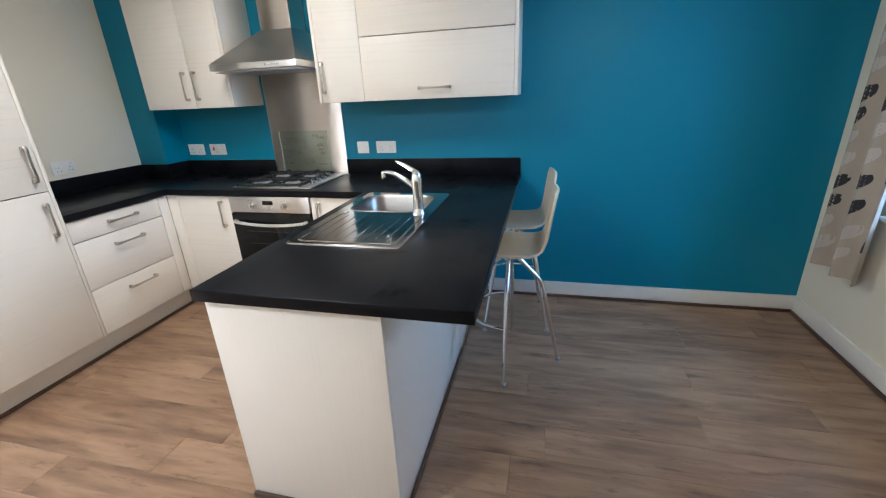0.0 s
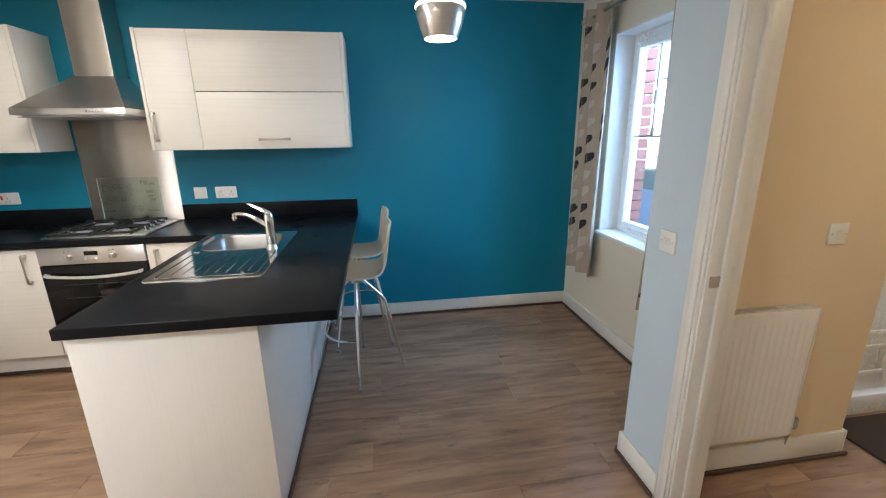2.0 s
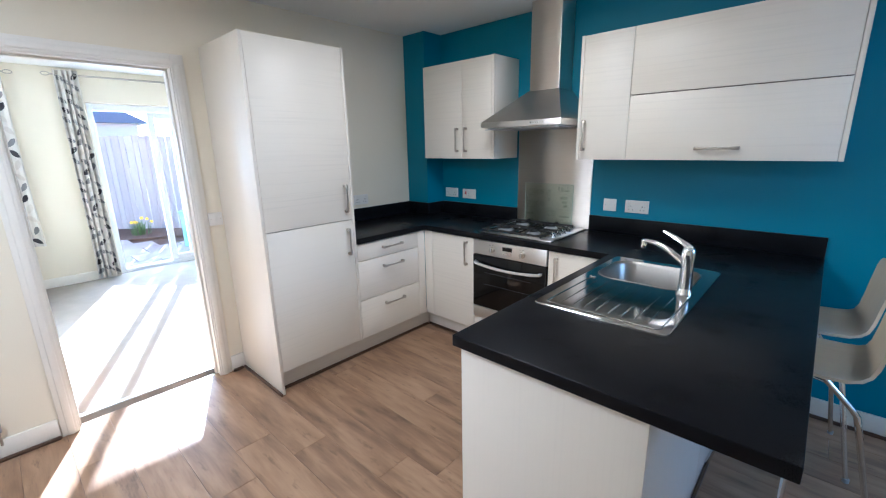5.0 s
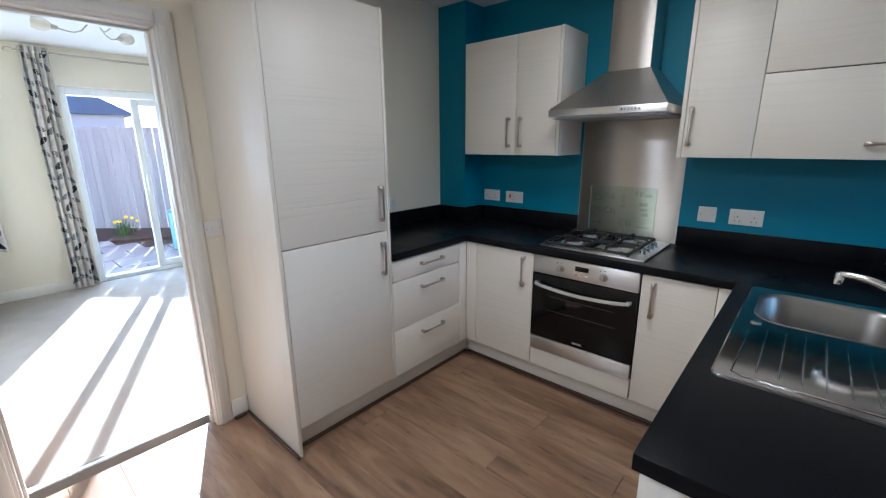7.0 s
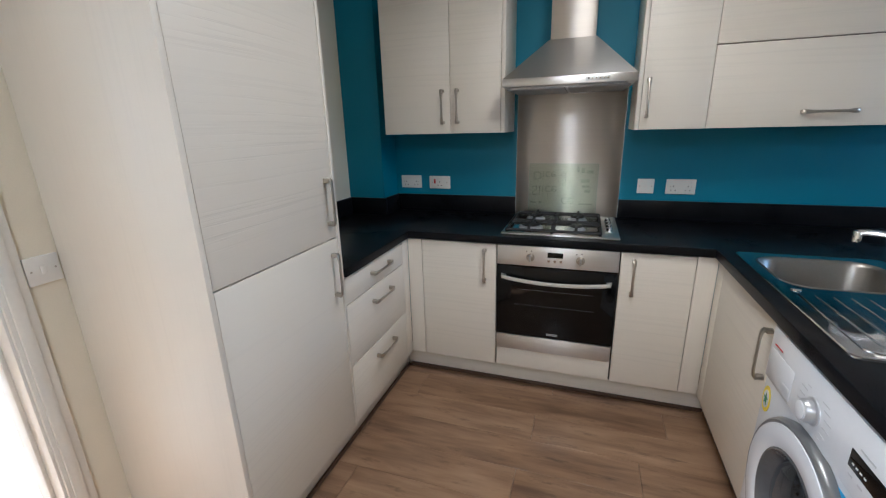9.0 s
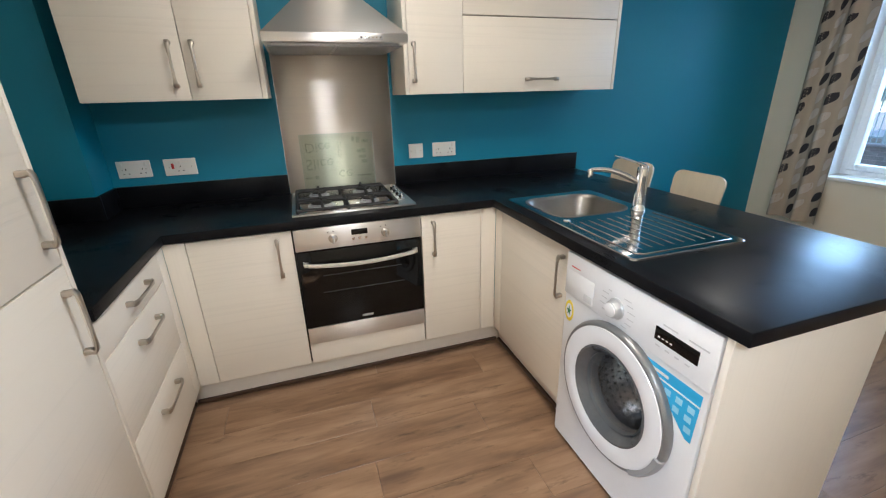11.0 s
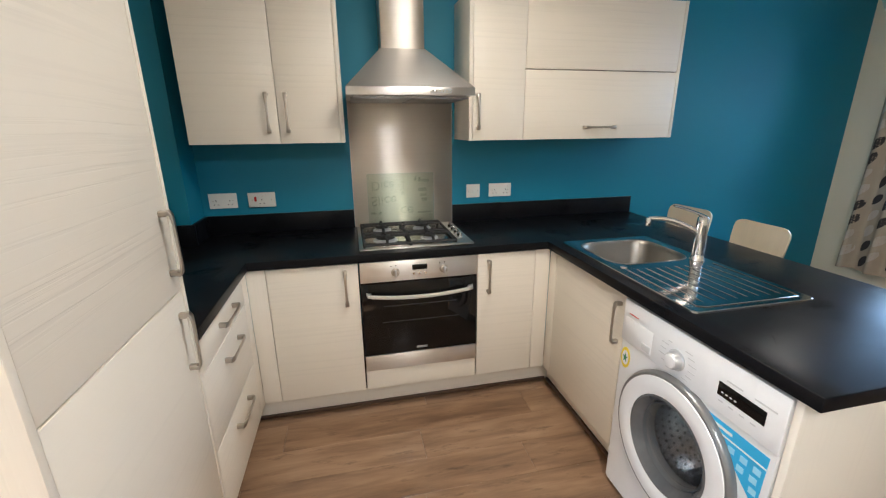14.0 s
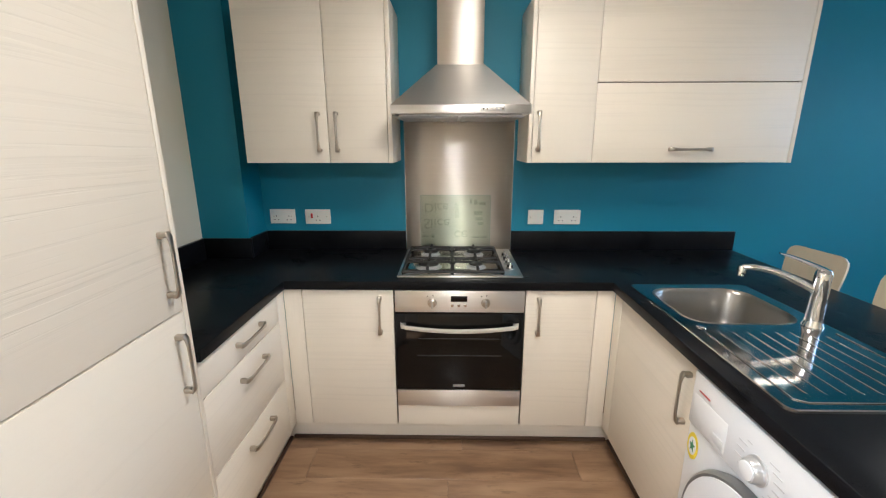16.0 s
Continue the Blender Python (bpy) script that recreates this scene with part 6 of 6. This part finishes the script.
# ---- houses and street ----
def house(at, wx, wy, eave, ridge, ridge_along_y, brick_to, label, front):
    """A plain two-storey house: walls, roof, windows with frames on the face towards the kitchen."""
    hs = thing("house", at, label, "house")
    x0, x1, y0, y1 = at[0] - wx / 2, at[0] + wx / 2, at[1] - wy / 2, at[1] + wy / 2
    z = at[2]
    part("lower_wall", bx(x0, x1, y0, y1, z, z + brick_to), BRICK, hs, "red brick lower wall")
    part("upper_wall", bx(x0 + 0.02, x1 - 0.02, y0 + 0.02, y1 - 0.02, z + brick_to, z + eave), RENDERW, hs, "pale rendered upper wall")
    bm = bmesh.new()
    o = 0.4
    if ridge_along_y:
        prism(bm, [(x0 - o, z + eave - 0.1), (x1 + o, z + eave - 0.1), ((x0 + x1) / 2, z + ridge)], 'y', y0 - 0.2, y1 + 0.2)
    else:
        prism(bm, [(y0 - o, z + eave - 0.1), (y1 + o, z + eave - 0.1), ((y0 + y1) / 2, z + ridge)], 'x', x0 - 0.2, x1 + 0.2)
    part("roof", bm, ROOF, hs, "grey tiled roof", 0)
    xf = x0 if front < 0 else x1
    for zz in (1.0, 3.6):
        for yy in [y0 + 1.4 + 2.6 * k for k in range(int((wy - 1.6) / 2.6) + 1)]:
            w = part("window", bx(xf - 0.05, xf + 0.05, yy - 0.65, yy + 0.65, z + zz, z + zz + 1.15), UPVC, hs)
            for s in (-0.31, 0.31):
                part("pane", bx(xf - 0.06 if front < 0 else xf + 0.04, xf - 0.04 if front < 0 else xf + 0.06, yy + s - 0.26, yy + s + 0.26, z + zz + 0.08, z + zz + 1.07), BLACKGLASS, w)
    return hs


house((-24.0, -1.6, -0.2), 7.0, 7.0, 3.0, 5.0, False, 0.6, "pale rendered house with a slate roof beyond the fence", 1)
# unseen storey above and joined houses, added to throw shade over the street
bm = bmesh.new()
box(bm, -5.25, 3.72, -4.42, 0.28, 2.60, 5.6)
part_row = thing("unseen_shade_terrace", (-0.8, 9.0, -0.16), "unseen brick upper storey and joined houses, added to shade the street", "house")
part("upper_wall", bm, BRICK, part_row)
part("side_wall", bx(-5.25, 3.72, 0.29, 19.0, -0.16, 5.6), BRICK, part_row)
part("roof", prism(bmesh.new(), [(-5.6, 5.5), (4.1, 5.5), (-0.75, 8.3)], 'y', -4.6, 19.2), ROOF, part_row, "grey tiled roof", 0)
house((26.0, 30.0, -0.2), 8.0, 16.0, 5.4, 9.0, True, 2.9, "brick and render house across the street", -1)

solid("pavement", bx(15.2, 17.8, -60, 120, -0.20, -0.06), PAVING, "pale concrete pavement", "pavement", "structure", smooth=0)
solid("road", bx(17.8, 30.0, -60, 120, -0.25, -0.13), ASPHALT, "grey asphalt road", "road", "structure", smooth=0)
solid("pavement_far", bx(30.0, 33.5, -60, 120, -0.20, -0.06), PAVING, "pale concrete pavement across the road", "pavement", "structure", smooth=0)
solid("garden_path", bx(3.75, 9.6, -6, 14, -0.25, -0.12), PAVING, "pale paved front garden", "paving", "structure", smooth=0)

rail = thing("railing", (14.5, 6, -0.16), "dark painted metal street railing", "railing")
for k in range(150):
    y = -3 + 0.13 * k
    part("bar", bx(14.49, 14.51, y, y + 0.018, -0.12, 1.28), RAIL, rail, "", 0)
for z in (0.0, 1.24):
    part("rail", bx(14.48, 14.52, -3.1, 16.6, z, z + 0.04), RAIL, rail, "", 0)
for k in range(8):
    part("post", bx(14.46, 14.54, -3.1 + 2.8 * k, -3.02 + 2.8 * k, -0.16, 1.38), RAIL, rail, "", 0)

random.seed(4)
lowwall = thing("front_garden_wall", (9.8, 4, -0.16), "low grey stone wall at the end of the front garden", "wall")
for r in range(6):
    for k in range(44):
        y = -3 + 0.23 * k + 0.115 * (r % 2)
        part("stone", bx(9.75, 9.86, y, y + 0.22, -0.16 + 0.078 * r, -0.16 + 0.078 * r + 0.068), STONE, lowwall, "", 0)
part("mortar", bx(9.76, 9.85, -3.0, 7.2, -0.16, 0.30), MORTAR, lowwall, "", 0)
part("coping", bx(9.72, 9.89, -3.05, 7.25, 0.308, 0.36, 0.01), PAVING, lowwall, "pale coping")


def tree(at, h, seed):
    rnd = random.Random(seed)
    t = thing("tree", at, "bare winter tree with a forked trunk", "tree", "trees on the bank")
    bm = bmesh.new()
    twigs = bmesh.new()
    at = Vector(at)
    tube(bm, [at, at + Vector((0.05, 0.1, h * 0.2)), at + Vector((0.0, 0.05, h * 0.45)), at + Vector((0.1, -0.1, h * 0.75))], [h * 0.045, h * 0.034, h * 0.026, h * 0.008], 10)

    def branch(p, d, ln, r, depth):
        e = p + d * ln
        mid = p + d * ln * 0.5 + Vector((rnd.uniform(-1, 1), rnd.uniform(-1, 1), rnd.uniform(0, 1))) * ln * 0.06
        tube(bm if depth > 1 else twigs, [p, mid, e], [r, r * 0.75, r * 0.5], 6 if depth > 1 else 4)
        if depth == 0:
            return
        for _ in range(4):
            nd = (d + Vector((rnd.uniform(-1, 1), rnd.uniform(-1, 1), rnd.uniform(-0.3, 0.8))) * 0.75).normalized()
            branch(p + d * ln * rnd.uniform(0.45, 1.0), nd, ln * rnd.uniform(0.5, 0.7), r * 0.5, depth - 1)
    for k in range(8):
        a = rnd.uniform(0, math.tau)
        z = h * rnd.uniform(0.28, 0.6)
        branch(at + Vector((0, 0.05, z)), Vector((math.cos(a), math.sin(a), rnd.uniform(0.4, 1.1))).normalized(), h * rnd.uniform(0.22, 0.34), h * 0.014, 3)
    part("trunk", bm, BARK, t)
    part("twigs", twigs, TWIG, t, "fine bare twigs")
    return t


tree((48.0, 21.0, 1.0), 9.0, 1)
tree((55.0, 30.0, 1.5), 8.0, 2)
tree((46.0, 11.0, 0.8), 7.5, 3)
tree((58.0, 20.0, 1.8), 9.5, 6)
tree((60.0, 40.0, 1.8), 9.0, 7)


def hedge(x, y0, y1, z, h, seed):
    """A ragged row of shrubs: many small leaf clumps heaped along a line."""
    rnd = random.Random(seed)
    bm = bmesh.new()
    n = int((y1 - y0) * 26)
    for _ in range(n):
        y = rnd.uniform(y0, y1)
        top = h * (0.62 + 0.38 * math.sin(y * 0.55 + seed) * math.sin(y * 0.21 + 1.3))
        c = Vector((x + rnd.gauss(0, 0.9), y, z + rnd.uniform(0.0, 1.0) ** 0.8 * top))
        u = Vector((rnd.uniform(-1, 1), rnd.uniform(-1, 1), rnd.uniform(-1, 1))).normalized()
        v = u.orthogonal().normalized()
        r = rnd.uniform(0.16, 0.42)
        w = u.cross(v)
        bm.faces.new([bm.verts.new(c + r * p) for p in (u, v * 0.8 + w * 0.2, -u * 0.9, -v * 0.7 - w * 0.3)])
    return solid("hedge", bm, HEDGE, "straggling winter hedge along the top of the bank", "hedge", "stuff", smooth=0)


hedge(66.0, 14.0, 52.0, ground_z(66, 0) + 2.0, 5.6, 3)

post = thing("bollard", (14.2, 4.35, -0.16), "slim grey marker post with a teal top beside the railing", "post")
bm = bmesh.new()
lathe(bm, [(0.045, -0.16), (0.045, 0.86), (0.04, 0.87)], 14, Matrix.Translation((14.2, 4.35, 0)))
part("shaft", bm, RAIL, post)
bm = bmesh.new()
lathe(bm, [(0.04, 0.87), (0.075, 0.90), (0.085, 1.12), (0.07, 1.22), (0.02, 1.25)], 14, Matrix.Translation((14.2, 4.35, 0)))
part("cap", bm, POSTTEAL, post, "teal plastic cap")

# outer brick leaf at the window
outer = solid("wall_outer_leaf", bx(3.682, 3.70, -1.70, -0.39, 0.55, 0.76), MORTAR, "red brick outer face round the kitchen window", "wall", "structure", smooth=0)
for r in range(19):
    for ya, yb in ((-0.512, -0.405), (-1.68, -1.572)):
        z = 0.79 + 0.075 * r
        ob = new("brick", mesh_of("brick", bx(3.606, 3.71, ya, yb, z, z + 0.066, 0.003, seg=1), BRICK, 0))
        ob.parent = outer

# flush ceiling lights, out of view, added to house two of the lamps
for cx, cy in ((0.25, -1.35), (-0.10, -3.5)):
    dome = thing("ceiling_light", (cx, cy, 2.46), "unseen round flush ceiling light with an opal dome, added to light the room", "lamp", "kitchen ceiling lights")
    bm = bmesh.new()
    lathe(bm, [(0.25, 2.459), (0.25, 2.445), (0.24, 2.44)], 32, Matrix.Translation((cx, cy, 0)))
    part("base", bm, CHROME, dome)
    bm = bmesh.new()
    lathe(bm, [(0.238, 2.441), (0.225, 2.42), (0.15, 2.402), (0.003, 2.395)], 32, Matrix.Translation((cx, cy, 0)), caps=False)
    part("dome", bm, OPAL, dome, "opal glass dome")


# ---- floor planks ----
random.seed(11)
PW = 0.192
y, row = 0.0, 0
while y > -4.3:
    y1 = max(y - PW, -4.32)
    x = -1.45 - random.uniform(0.0, 1.2)
    if row == 4:
        x = -0.05 - 1.29
    if row == 6:
        x = 1.80 - 1.29 * 2 - 0.6
    while x < 5.1:
        L = 1.29
        xa, xb = max(x, -1.45), min(x + L, 3.60 if y > -1.70 else 5.12)
        if xb - xa > 0.02:
            ob = new("plank", mesh_of("plank", bx(xa + 0.0006, xb - 0.0006, y1 + 0.0005, y - 0.0005, -0.011, 0.0, 0.0009, seg=1), FLOOR, 0))
            ob.parent = floor
        x += L
    y = y1
    row += 1
